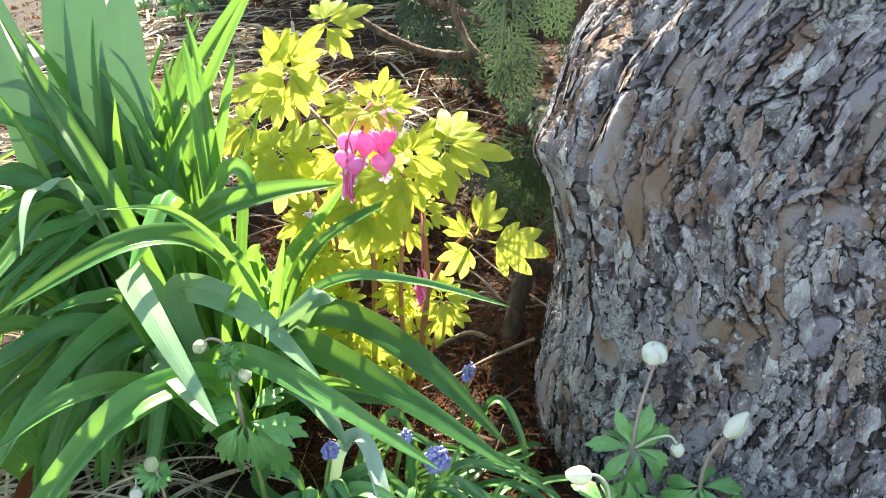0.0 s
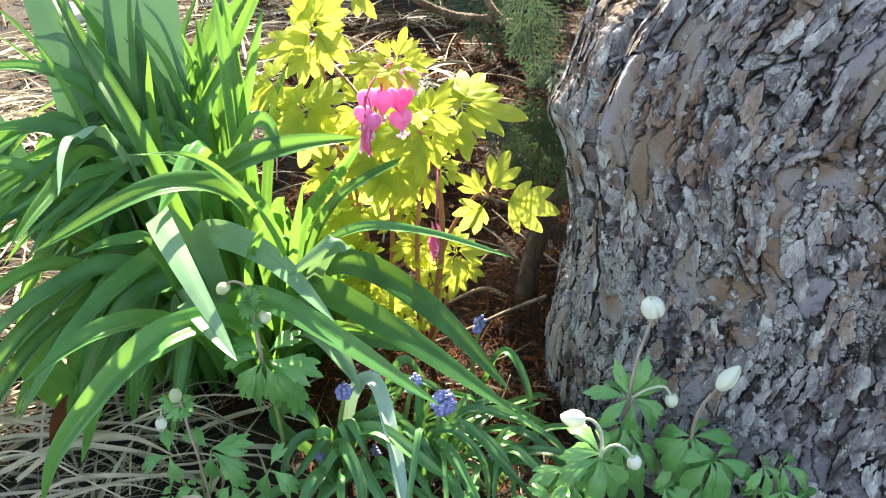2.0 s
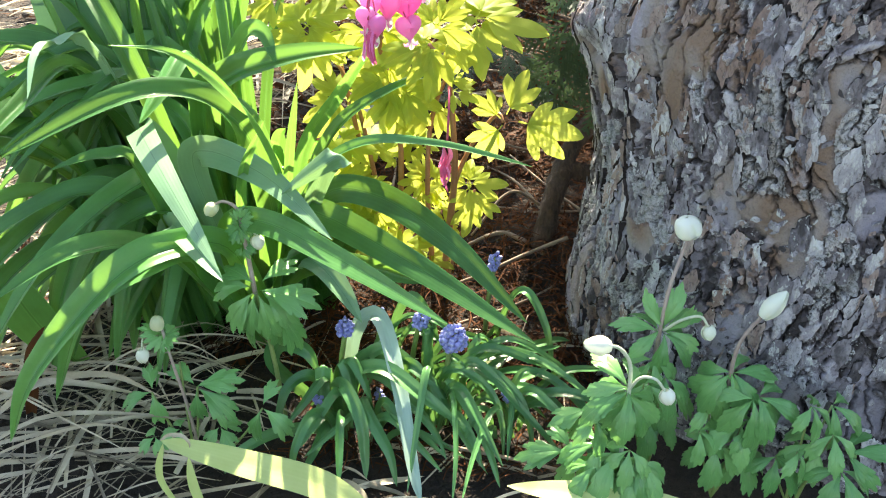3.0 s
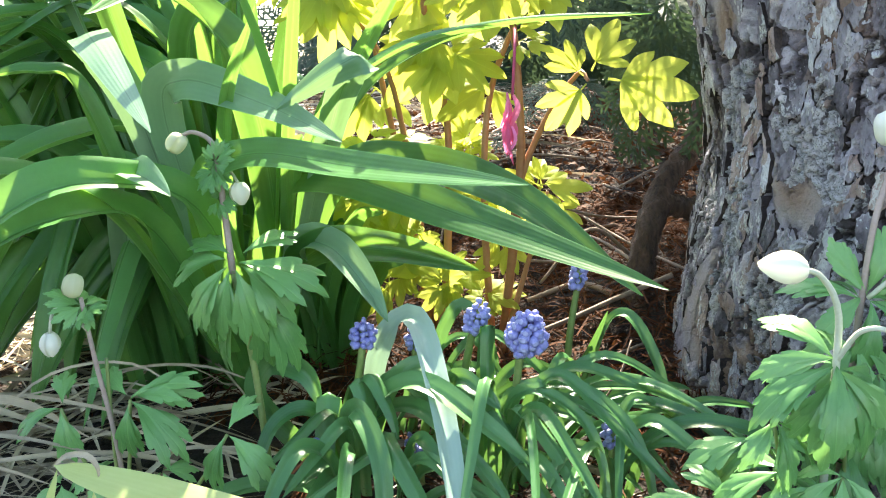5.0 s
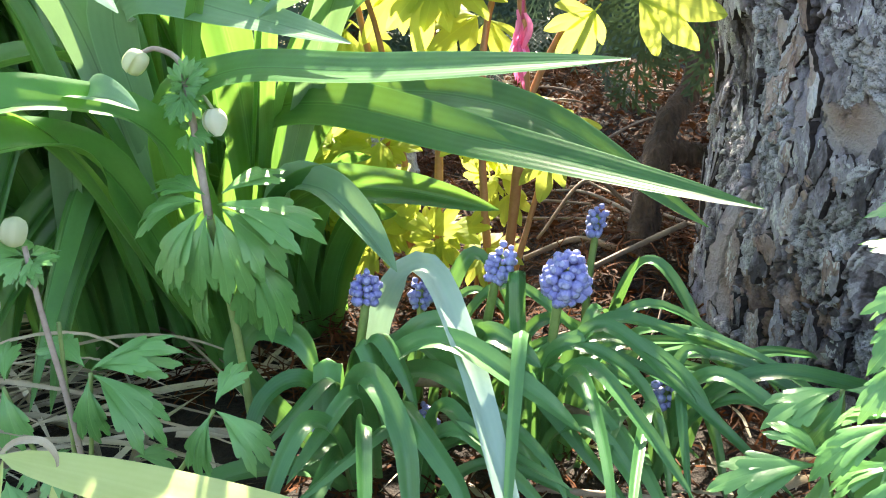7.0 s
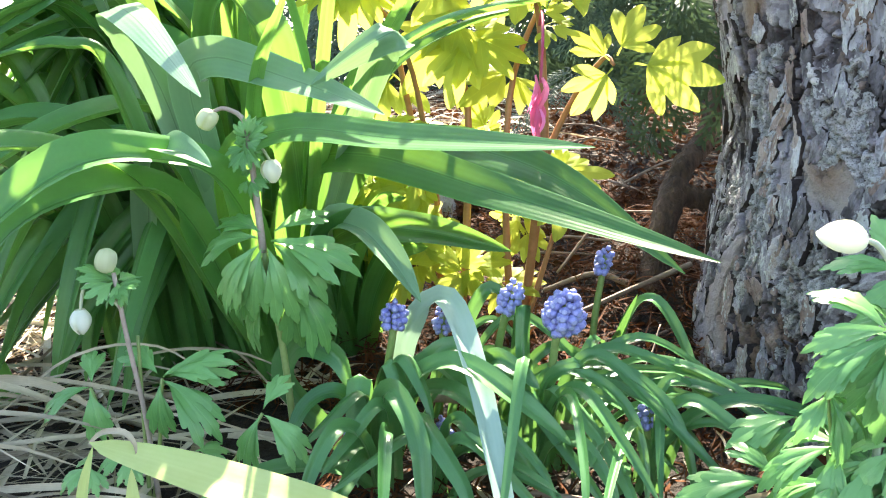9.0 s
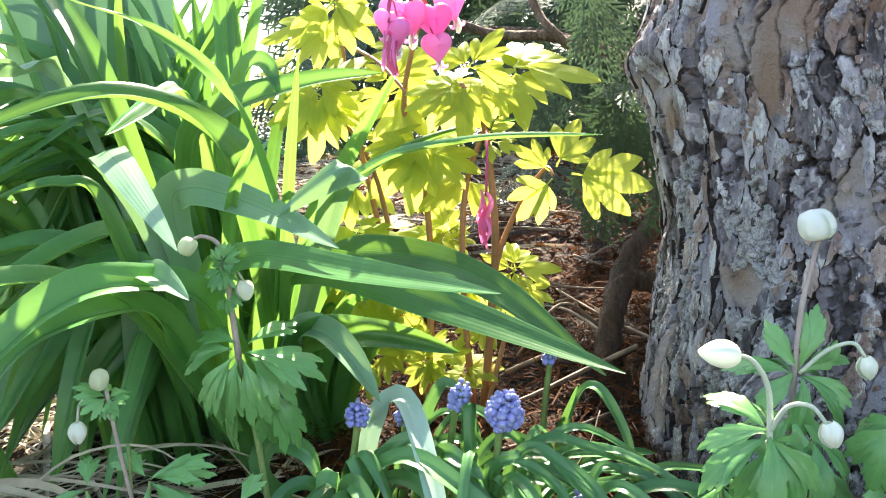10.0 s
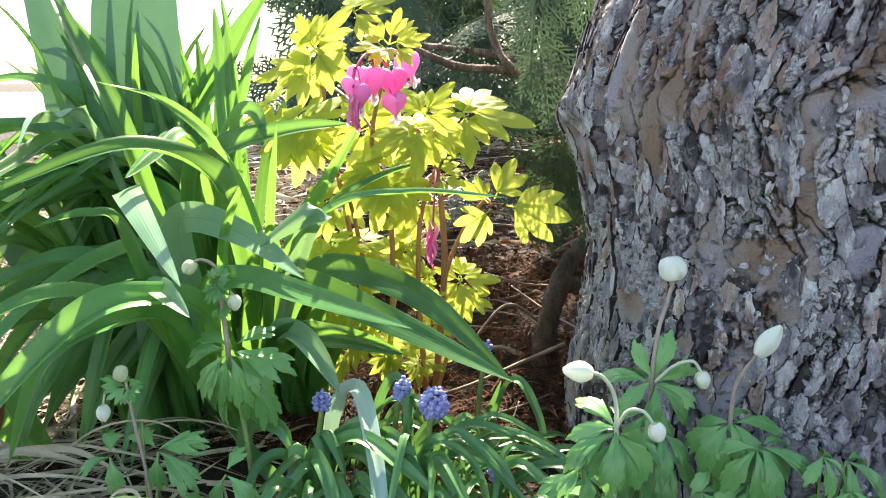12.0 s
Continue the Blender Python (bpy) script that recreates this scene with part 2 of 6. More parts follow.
def flake_material(name, island):
    m, t, p = nodes_of(name)
    v = coords(t)
    g = t.nodes.new("ShaderNodeNewGeometry")
    rv = g.outputs["Random Per Island"] if island else t.nodes.new("ShaderNodeObjectInfo").outputs["Random"]
    pos = node(t, "ShaderNodeMapping", Scale=(1, 1, 0.5))
    t.links.new(g.outputs["Position"], pos.inputs[0])
    mid, fine = noise_of(t, pos.outputs[0], 90.0), noise_of(t, pos.outputs[0], 520.0)
    big = noise_of(t, pos.outputs[0], 14.0, 3.0)
    blot = noise_of(t, pos.outputs[0], 34.0, 4.0, 0.65)
    f = math_of(t, "ADD", math_of(t, "MULTIPLY", rv, 0.28), math_of(t, "MULTIPLY", blot, 0.78))
    f = math_of(t, "ADD", f, math_of(t, "MULTIPLY", math_of(t, "SUBTRACT", mid, 0.5), 0.55))
    col = ramp_of(t, f, ((0.34, (0.07, 0.06, 0.063)), (0.44, (0.21, 0.186, 0.20)), (0.58, (0.38, 0.352, 0.375)), (0.74, (0.68, 0.66, 0.66))))
    warm = math_of(t, "ADD", math_of(t, "MULTIPLY", rv, 0.22), big)
    tint = ramp_of(t, warm, ((0.50, (0.44, 0.41, 0.43)), (0.60, (0.42, 0.32, 0.25)), (0.72, (0.32, 0.17, 0.09))))
    col = mix_of(t, math_of(t, "MULTIPLY", math_of(t, "GREATER_THAN", warm, 0.70), 0.55), col, tint)
    speck = math_of(t, "GREATER_THAN", fine, 0.58)
    col = mix_of(t, math_of(t, "MULTIPLY", speck, 0.5), col, (0.075, 0.066, 0.068))
    lich = math_of(t, "GREATER_THAN", math_of(t, "ADD", math_of(t, "MULTIPLY", fine, 0.45), math_of(t, "MULTIPLY", mid, 0.65)), 0.63)
    col = mix_of(t, math_of(t, "MULTIPLY", lich, 0.7), col, (0.70, 0.70, 0.66))
    t.links.new(col, p.inputs["Base Color"])
    p.inputs["Roughness"].default_value = 0.85
    bump_of(t, math_of(t, "ADD", math_of(t, "MULTIPLY", mid, 1.6), math_of(t, "ADD", fine, blot)), 1.0, 0.0035, p)
    return m


M_RIM = plain("broken_bark_rim", ((0.3, (0.016, 0.011, 0.010)), (0.5, (0.040, 0.029, 0.026)), (0.7, (0.095, 0.070, 0.060))), 120.0, 0.95, 0.6)
M_FLAKE = flake_material("bark_flake", False)
M_FLAKE_MANY = flake_material("bark_flakes", True)


# ---- mesh helpers ----
def mesh_of(name, verts, faces, material, uvs=None, smooth=True, second=None):
    me = bpy.data.meshes.new(name)
    me.from_pydata([tuple(v) for v in verts], [], faces)
    if uvs is not None:
        lay = me.uv_layers.new(name="uv")
        idx = np.empty(len(me.loops), dtype=np.int32)
        me.loops.foreach_get("vertex_index", idx)
        lay.data.foreach_set("uv", np.asarray(uvs, dtype=np.float32)[idx].ravel())
    if smooth:
        me.polygons.foreach_set("use_smooth", [True] * len(me.polygons))
    me.materials.append(material)
    if second:
        me.materials.append(second[0])
        me.polygons.foreach_set("material_index", second[1])
    me.update()
    return me


def thing(name, at, label, category, group="", kind=""):
    ob = new(name)
    ob.location = at
    ob.empty_display_size = 0.02
    return tagged(ob, label, category, group, kind)


def part(name, me, parent, m=None, label=""):
    """One mesh object under a thing or a part, at the world pose m."""
    ob = new(name, me)
    ob.parent = parent
    stands = Matrix.Translation(parent.location) if parent.parent is None else parent.matrix_basis.copy()
    ob.matrix_parent_inverse = stands.inverted()
    if m is not None:
        ob.matrix_basis = m
    return tagged(ob, label)


def smooth_line(pts, n):
    """A Catmull-Rom line through the points."""
    p = [Vector(q) for q in pts]
    p = [p[0] * 2 - p[1]] + p + [p[-1] * 2 - p[-2]]
    out = []
    spans = len(p) - 3
    for i in range(n + 1):
        s = i / n * spans
        k = min(int(s), spans - 1)
        u = s - k
        a, b, c, d = p[k:k + 4]
        out.append(0.5 * ((2 * b) + (c - a) * u + (2 * a - 5 * b + 4 * c - d) * u * u + (3 * b - a - 3 * c + d) * u ** 3))
    return out


def blade_profile(s, full=0.45, base=0.45, blunt=0.75):
    """Width along a strap leaf: narrow at the base, widest at full, pointed at the tip."""
    if s < full:
        return base + (1 - base) * math.sin(s / full * math.pi / 2)
    return max(0.0, 1 - ((s - full) / (1 - full)) ** 2.0) ** blunt


def ribbon(pts, width, hint=(0, -0.35, 1), fold=0.4, n=22, across=6, twist=0.0, wave=0.0, full=0.45, base=0.45, blunt=0.75, seed=0):
    """A strap leaf along a line: a shallow keel, a soft wave along its rims."""
    line = smooth_line(pts, n)
    r = random.Random(seed)
    ph = r.uniform(0, 6)
    verts, uvs, faces = [], [], []
    side_old = None
    for i, c in enumerate(line):
        tan = (line[min(i + 1, n)] - line[max(i - 1, 0)]).normalized()
        h = Vector(hint)
        side = tan.cross(h)
        if side.length < 0.15 and side_old is not None:
            side = side_old.copy()
        side = (side - tan * side.dot(tan)).normalized()
        if side_old is not None:
            if side.dot(side_old) < 0:
                side = -side
            side = (side * 0.45 + side_old * 0.55)
            side = (side - tan * side.dot(tan)).normalized()
        side_old = side
        nor = side.cross(tan).normalized()
        s = i / n
        a = twist * s
        sd, nr = side * math.cos(a) + nor * math.sin(a), nor * math.cos(a) - side * math.sin(a)
        w = width * max(0.02, blade_profile(s, full, base, blunt))
        for j in range(across + 1):
            u = j / across * 2 - 1
            lift = fold * w * 0.5 * (abs(u) - 0.25 * u * u - 0.05 * math.sin(abs(u) * math.pi * 2)) + wave * w * math.sin(s * 11 + ph + (2.0 if u > 0 else 0)) * u * u * 0.5
            verts.append(c + sd * (u * w * 0.5 * (1 - 0.06 * fold)) + nr * lift)
            uvs.append((j / across, s))
    k = across + 1
    for i in range(n):
        for j in range(across):
            faces.append((i * k + j, i * k + j + 1, (i + 1) * k + j + 1, (i + 1) * k + j))
    return verts, faces, uvs


def tube(pts, r0, r1, n=14, sides=7, rough=0.0, seed=0):
    """A tapered round stem along a line, closed at both ends."""
    line = smooth_line(pts, n)
    r = random.Random(seed)
    verts, faces, uvs = [], [], []
    old = Vector((0.31, 0.2, 0.9))
    for i, c in enumerate(line):
        tan = (line[min(i + 1, n)] - line[max(i - 1, 0)]).normalized()
        a = (old - tan * old.dot(tan))
        a = a.normalized() if a.length > 1e-4 else tan.orthogonal().normalized()
        old = a
        b = tan.cross(a)
        rad = r0 + (r1 - r0) * i / n
        for j in range(sides):
            th = j / sides * 2 * math.pi
            q = rad * (1 + rough * r.uniform(-1, 1))
            verts.append(c + (a * math.cos(th) + b * math.sin(th)) * q)
            uvs.append((j / sides, i / n))
    for i in range(n):
        for j in range(sides):
            j2 = (j + 1) % sides
            faces.append((i * sides + j, i * sides + j2, (i + 1) * sides + j2, (i + 1) * sides + j))
    faces.append(tuple(range(sides - 1, -1, -1)))
    faces.append(tuple(n * sides + j for j in range(sides)))
    return verts, faces, uvs


def joined(pieces):
    V, F, U = [], [], []
    for v, f, u in pieces:
        o = len(V)
        V += list(v)
        F += [tuple(i + o for i in q) for q in f]
        U += list(u)
    return V, F, U


def moved(piece, m):
    v, f, u = piece
    return [m @ Vector(q) for q in v], f, u


def aim(at, tip, hint=(0, -0.5, 0.85), size=1.0):
    """A pose whose y axis runs from at towards tip and whose z axis leans to hint."""
    y = (Vector(tip) - Vector(at)).normalized()
    x = y.cross(Vector(hint)).normalized()
    z = x.cross(y)
    m = Matrix((x, y, z)).transposed().to_4x4()
    return Matrix.Translation(at) @ m @ Matrix.Scale(size, 4)


def ground_z(x, y):
    z = float(np.interp(y, [-5, 0.55, 0.75, 1.0, 1.3, 1.7, 2.4, 400], [0.02, 0.035, 0.042, 0.075, 0.13, 0.18, 0.2, 0.2]))
    z += 0.030 * math.exp(-((x - 0.08) ** 2 + (y - 0.93) ** 2) / 0.0045)
    if 0 < y < 2.6 and abs(x) < 2:
        z += 0.010 * noise.noise(Vector((x * 7, y * 7, 0.3))) + 0.004 * noise.noise(Vector((x * 31, y * 31, 4.0)))
    return z


def ground_np(x, y):
    return np.array([ground_z(float(a), float(b)) for a, b in zip(x.ravel(), y.ravel())]).reshape(x.shape)


# ---- ground ----
def build_ground():
    xs = np.concatenate([[-300, -60, -15, -5, -2.5, -1.6], np.arange(-1.2, 1.01, 0.016), [1.4, 2.2, 5, 15, 60, 300]])
    ys = np.concatenate([[-300, -60, -15, -4, -1.2, -0.3, 0.1, 0.3], np.arange(0.42, 1.9, 0.014), [1.95, 2.05, 2.2, 2.4, 2.8, 4, 8, 20, 60, 300]])
    X, Y = np.meshgrid(xs, ys)
    Z = ground_np(X, Y)
    w = len(xs)
    v = np.stack([X, Y, Z], -1).reshape(-1, 3)
    f = [(r * w + c, r * w + c + 1, (r + 1) * w + c + 1, (r + 1) * w + c) for r in range(len(ys) - 1) for c in range(w - 1)]
    tagged(new("ground", mesh_of("ground", v.tolist(), f, M_SOIL)), "dark brown crumbly garden soil with bark mulch", "ground", kind="structure")
    # sunlit path beyond the bed
    pv = [(-14, 3.4, 0.2), (10, 3.4, 0.2), (10, 16, 0.2), (-14, 16, 0.2)]
    top = [(x, y, 0.212) for x, y, _ in pv]
    me = mesh_of("pavement", pv + top, [(4, 5, 6, 7), (0, 1, 5, 4), (1, 2, 6, 5), (2, 3, 7, 6), (3, 0, 4, 7)], M_PAVE, smooth=False)
    tagged(new("pavement", me), "pale sunlit concrete path behind the flower bed", "path", kind="structure")


build_ground()


# ---- tree ----
def cells(s, z, ws, wz, seed):
    """Jittered cells over a sheet: distance to the rim, a value for each cell, and the offset within it."""
    rng = np.random.RandomState(seed)
    tab = rng.rand(4, 97, 89)
    gs, gz = s / ws, z / wz
    i0, j0 = np.floor(gs).astype(int), np.floor(gz).astype(int)
    d1 = np.full(s.shape, 9.0)
    d2 = d1.copy()
    val, hs, hz, tx, ty = (np.zeros(s.shape) for _ in range(5))
    for di in (-1, 0, 1):
        for dj in (-1, 0, 1):
            i, j = i0 + di, j0 + dj
            ii, jj = i % 97, j % 89
            px, pz = i + 0.1 + 0.8 * tab[0, ii, jj], j + 0.1 + 0.8 * tab[1, ii, jj]
            dx, dz = gs - px, gz - pz
            d = np.hypot(dx, dz)
            near = d < d1
            d2 = np.where(near, d1, np.minimum(d2, d))
            val = np.where(near, tab[2, ii, jj], val)
            tx = np.where(near, tab[3, ii, jj], tx)
            hs, hz = np.where(near, dx, hs), np.where(near, dz, hz)
            d1 = np.where(near, d, d1)
    return d2 - d1, val, hs, hz, tx


def soft_noise(a, b, seed, cell):
    """Smooth value noise over a sheet."""
    rng = np.random.RandomState(seed)
    tab = rng.rand(131, 127)
    x, y = a / cell, b / cell
    i, j = np.floor(x).astype(int), np.floor(y).astype(int)
    u, v = x - i, y - j
    u, v = u * u * (3 - 2 * u), v * v * (3 - 2 * v)
    g = lambda p, q: tab[(i + p) % 131, (j + q) % 127]
    return (g(0, 0) * (1 - u) + g(1, 0) * u) * (1 - v) + (g(0, 1) * (1 - u) + g(1, 1) * u) * v


TREE_Y = 0.851
TRUNK_Z = [-0.06, 0.0, 0.07, 0.13, 0.19, 0.23, 0.28, 0.32, 0.36, 0.40, 0.45, 0.50, 0.7, 2.8]
TRUNK_LEFT = [0.100, 0.101, 0.102, 0.108, 0.116, 0.121, 0.117, 0.110, 0.106, 0.115, 0.130, 0.160, 0.23, 0.77]


def trunk_form(TH, Z):
    """The trunk without its plates: axis x, radius."""
    left = np.interp(Z, TRUNK_Z, TRUNK_LEFT)
    R = np.interp(Z, [-0.06, 0.03, 0.10, 0.4, 0.7, 2.8], [0.25, 0.236, 0.222, 0.215, 0.205, 0.16])
    d = (soft_noise(TH * 0.22, Z, 31, 0.10) - 0.5) * 0.012
    # a hollow-edged burl low on the side
    d = d + 0.013 * np.exp(-((Z - 0.345) / 0.022) ** 2 - ((TH - radians(178)) / 0.30) ** 2)
    d -= 0.012 * np.exp(-((Z - 0.335) / 0.013) ** 2 - ((TH - radians(190)) / 0.07) ** 2)
    # a long seam down the side with a raised lip
    seam = TH - radians(203) - 0.5 * (Z - 0.4)
    low = np.clip((Z - 0.22) / 0.06, 0, 1)
    d -= 0.013 * np.exp(-(seam / 0.022) ** 2) * low
    d += 0.009 * np.exp(-((seam - 0.14) / 0.05) ** 2) * low
    return left + R, R + d


def bark_lean(TH, Z):
    """Where a spot lies on the bark's slanting grain."""
    s = TH * 0.22
    return s - 0.06 * Z + (soft_noise(s, Z, 3, 0.06) - 0.5) * 0.026, Z + (soft_noise(s, Z, 5, 0.05) - 0.5) * 0.02


def bare_patch(lean, up, cut=0.67):
    """1 where the outer plates have come off."""
    b = soft_noise(lean, up * 0.55, 21, 0.028) * 0.8 + soft_noise(lean, up * 0.7, 22, 0.014) * 0.2
    return np.clip((b - cut) / 0.08, 0, 1)


def bark_relief(TH, Z):
    """Height of the bark over the trunk's form, and what its material needs: long furrows, plates, scurf, smooth patches."""
    s = TH * 0.22
    lean, up = bark_lean(TH, Z)
    l = lean + (soft_noise(lean, up, 41, 0.011) - 0.5) * 0.0055 + (soft_noise(lean, up, 42, 0.0042) - 0.5) * 0.0042 + (soft_noise(lean, up, 43, 0.0018) - 0.5) * 0.0016
    u = up + (soft_noise(lean, up, 44, 0.012) - 0.5) * 0.008 + (soft_noise(lean, up, 45, 0.004) - 0.5) * 0.005 + (soft_noise(lean, up, 46, 0.0018) - 0.5) * 0.0018
    e1, v1, _, _, _ = cells(l, u, 0.024, 0.090, 11)
    e2, v2, a2, b2, t2 = cells(l, u, 0.0104, 0.0185, 12)
    e3, v3, a3, b3, t3 = cells(l, u, 0.0042, 0.0058, 13)
    e4, v4, _, _, _ = cells(l, u, 0.0021, 0.0028, 14)
    bare = bare_patch(lean, up, 0.60)
    warm = soft_noise(lean, up * 0.45, 51, 0.045) * 0.65 + soft_noise(lean, up * 0.6, 52, 0.016) * 0.35
    scurf = np.clip((soft_noise(lean, up * 0.7, 61, 0.030) * 0.65 + soft_noise(lean, up, 62, 0.010) * 0.35 - 0.40) / 0.16, 0, 1) * (1 - bare)
    rough = 1 - 0.9 * bare
    open1 = np.clip((soft_noise(lean, up * 0.5, 53, 0.03) - 0.15) / 0.2, 0, 1)
    open2 = np.clip((soft_noise(lean, up, 54, 0.012) - 0.30) / 0.14, 0, 1)
    c1 = np.clip(1 - e1 / 0.060, 0, 1) * open1 * (1 - 0.5 * bare)
    c2 = np.clip(1 - e2 / 0.13, 0, 1) * open2 * (1 - bare)
    c3 = np.clip(1 - e3 / 0.20, 0, 1) * np.clip(scurf * 1.4 - 0.2, 0, 1)
    h = (v1 - 0.5) * 0.0035 + ((v2 - 0.5) * 0.0034 + (t2 - 0.5) * 0.0035 * a2 - (v3 - 0.3) * 0.0012 * b2) * rough
    h += ((v3 - 0.5) * 0.0019 + (t3 - 0.5) * 0.0013 * a3) * rough * (0.55 + 0.45 * scurf) + (v4 - 0.5) * 0.0007 * rough
    h -= 0.0012 * bare
    h -= 0.0075 * c1 ** 0.7 + 0.0042 * c2 ** 0.7 + 0.0020 * c3
    h += (soft_noise(s, Z, 32, 0.004) - 0.5) * 0.0008
    # a ragged area low on the front: darker plates, less scurf, fewer smooth patches
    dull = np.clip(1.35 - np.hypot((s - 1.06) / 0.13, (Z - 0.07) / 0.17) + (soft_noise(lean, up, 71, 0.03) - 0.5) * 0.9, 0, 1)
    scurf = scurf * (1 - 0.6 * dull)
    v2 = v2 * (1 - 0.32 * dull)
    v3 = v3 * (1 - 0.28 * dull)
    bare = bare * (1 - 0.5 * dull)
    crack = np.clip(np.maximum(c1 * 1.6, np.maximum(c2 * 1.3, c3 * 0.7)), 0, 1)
    return h, np.stack([v2, bare, crack], -1), np.stack([warm, scurf, v3], -1)


def build_tree():
    fine = np.linspace(radians(160), radians(300), 640)
    rest = np.linspace(radians(300), radians(520), 50)[1:-1]
    th = np.concatenate([fine, rest])
    z = np.concatenate([[-0.06], np.linspace(-0.01, 0.60, 720), np.linspace(0.62, 2.8, 60)])
    TH, Z = np.meshgrid(th, z)
    cx, r = trunk_form(TH, Z)
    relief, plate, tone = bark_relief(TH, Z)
    r = r + relief
    X, Y = cx + r * np.cos(TH), TREE_Y + r * np.sin(TH)
    h, w = Z.shape
    v = np.stack([X, Y, Z], -1).reshape(-1, 3)
    a = np.arange(h * w).reshape(h, w)
    b = np.roll(a, -1, axis=1)
    f = np.stack([a[:-1], b[:-1], b[1:], a[1:]], -1).reshape(-1, 4)
    me = bpy.data.meshes.new("trunk")
    me.vertices.add(len(v) + 1)
    me.vertices.foreach_set("co", np.vstack([v, [[0.93, TREE_Y, 2.85]]]).astype(np.float32).ravel())
    capped = np.stack([a[-1], b[-1], np.full(w, len(v))], -1)
    me.loops.add(f.size + capped.size)
    me.loops.foreach_set("vertex_index", np.concatenate([f.ravel(), capped.ravel()]).astype(np.int32))
    me.polygons.add(len(f) + len(capped))
    me.polygons.foreach_set("loop_start", np.concatenate([np.arange(len(f)) * 4, f.size + np.arange(len(capped)) * 3]).astype(np.int32))
    me.update(calc_edges=True)
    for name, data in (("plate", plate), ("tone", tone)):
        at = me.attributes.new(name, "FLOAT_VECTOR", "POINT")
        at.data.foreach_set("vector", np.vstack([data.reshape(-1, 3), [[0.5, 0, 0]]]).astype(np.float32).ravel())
    me.polygons.foreach_set("use_smooth", [True] * len(me.polygons))
    me.materials.append(M_BARK)
    tree = thing("tree", (0.31, TREE_Y, 0.03), "old tree trunk with flaking grey plated bark in soil", "tree")
    part("trunk", me, tree)
    bark_plates(tree)


def cut_cell(me_at, others, reach):
    """The polygon round a seed, cut back from each neighbour by half a gap."""
    px, py = me_at
    poly = [(px - reach, py - reach), (px + reach, py - reach), (px + reach, py + reach), (px - reach, py + reach)]
    for qx, qy, gap in others:
        dx, dy = qx - px, qy - py
        L = math.hypot(dx, dy)
        if L > 2 * reach:
            continue
        nx, ny, lim = dx / L, dy / L, L / 2 - gap / 2
        new_poly = []
        for i in range(len(poly)):
            a, b = poly[i], poly[(i + 1) % len(poly)]
            da, db = (a[0] - px) * nx + (a[1] - py) * ny - lim, (b[0] - px) * nx + (b[1] - py) * ny - lim
            if da <= 0:
                new_poly.append(a)
            if da * db < 0:
                t = da / (da - db)
                new_poly.append((a[0] + (b[0] - a[0]) * t, a[1] + (b[1] - a[1]) * t))
        poly = new_poly
        if len(poly) < 3:
            return []
    return poly


def plate_piece(seed):
    """A ragged flat flake of bark: a level top and a thin broken rim."""
    r = random.Random(seed)
    n = 11
    ang = [i / n * 2 * math.pi + r.uniform(-0.16, 0.16) for i in range(n)]
    rad = [r.uniform(0.62, 1.15) for _ in ang]
    v = [Vector((math.cos(a) * q, math.sin(a) * q, h)) for h in (-0.0016, 0.0) for a, q in zip(ang, rad)] + [Vector((0, 0, 0.0003))]
    f = [(i, (i + 1) % n, n + (i + 1) % n, n + i) for i in range(n)] + [(n + i, n + (i + 1) % n, 2 * n) for i in range(n)]
    return v, f


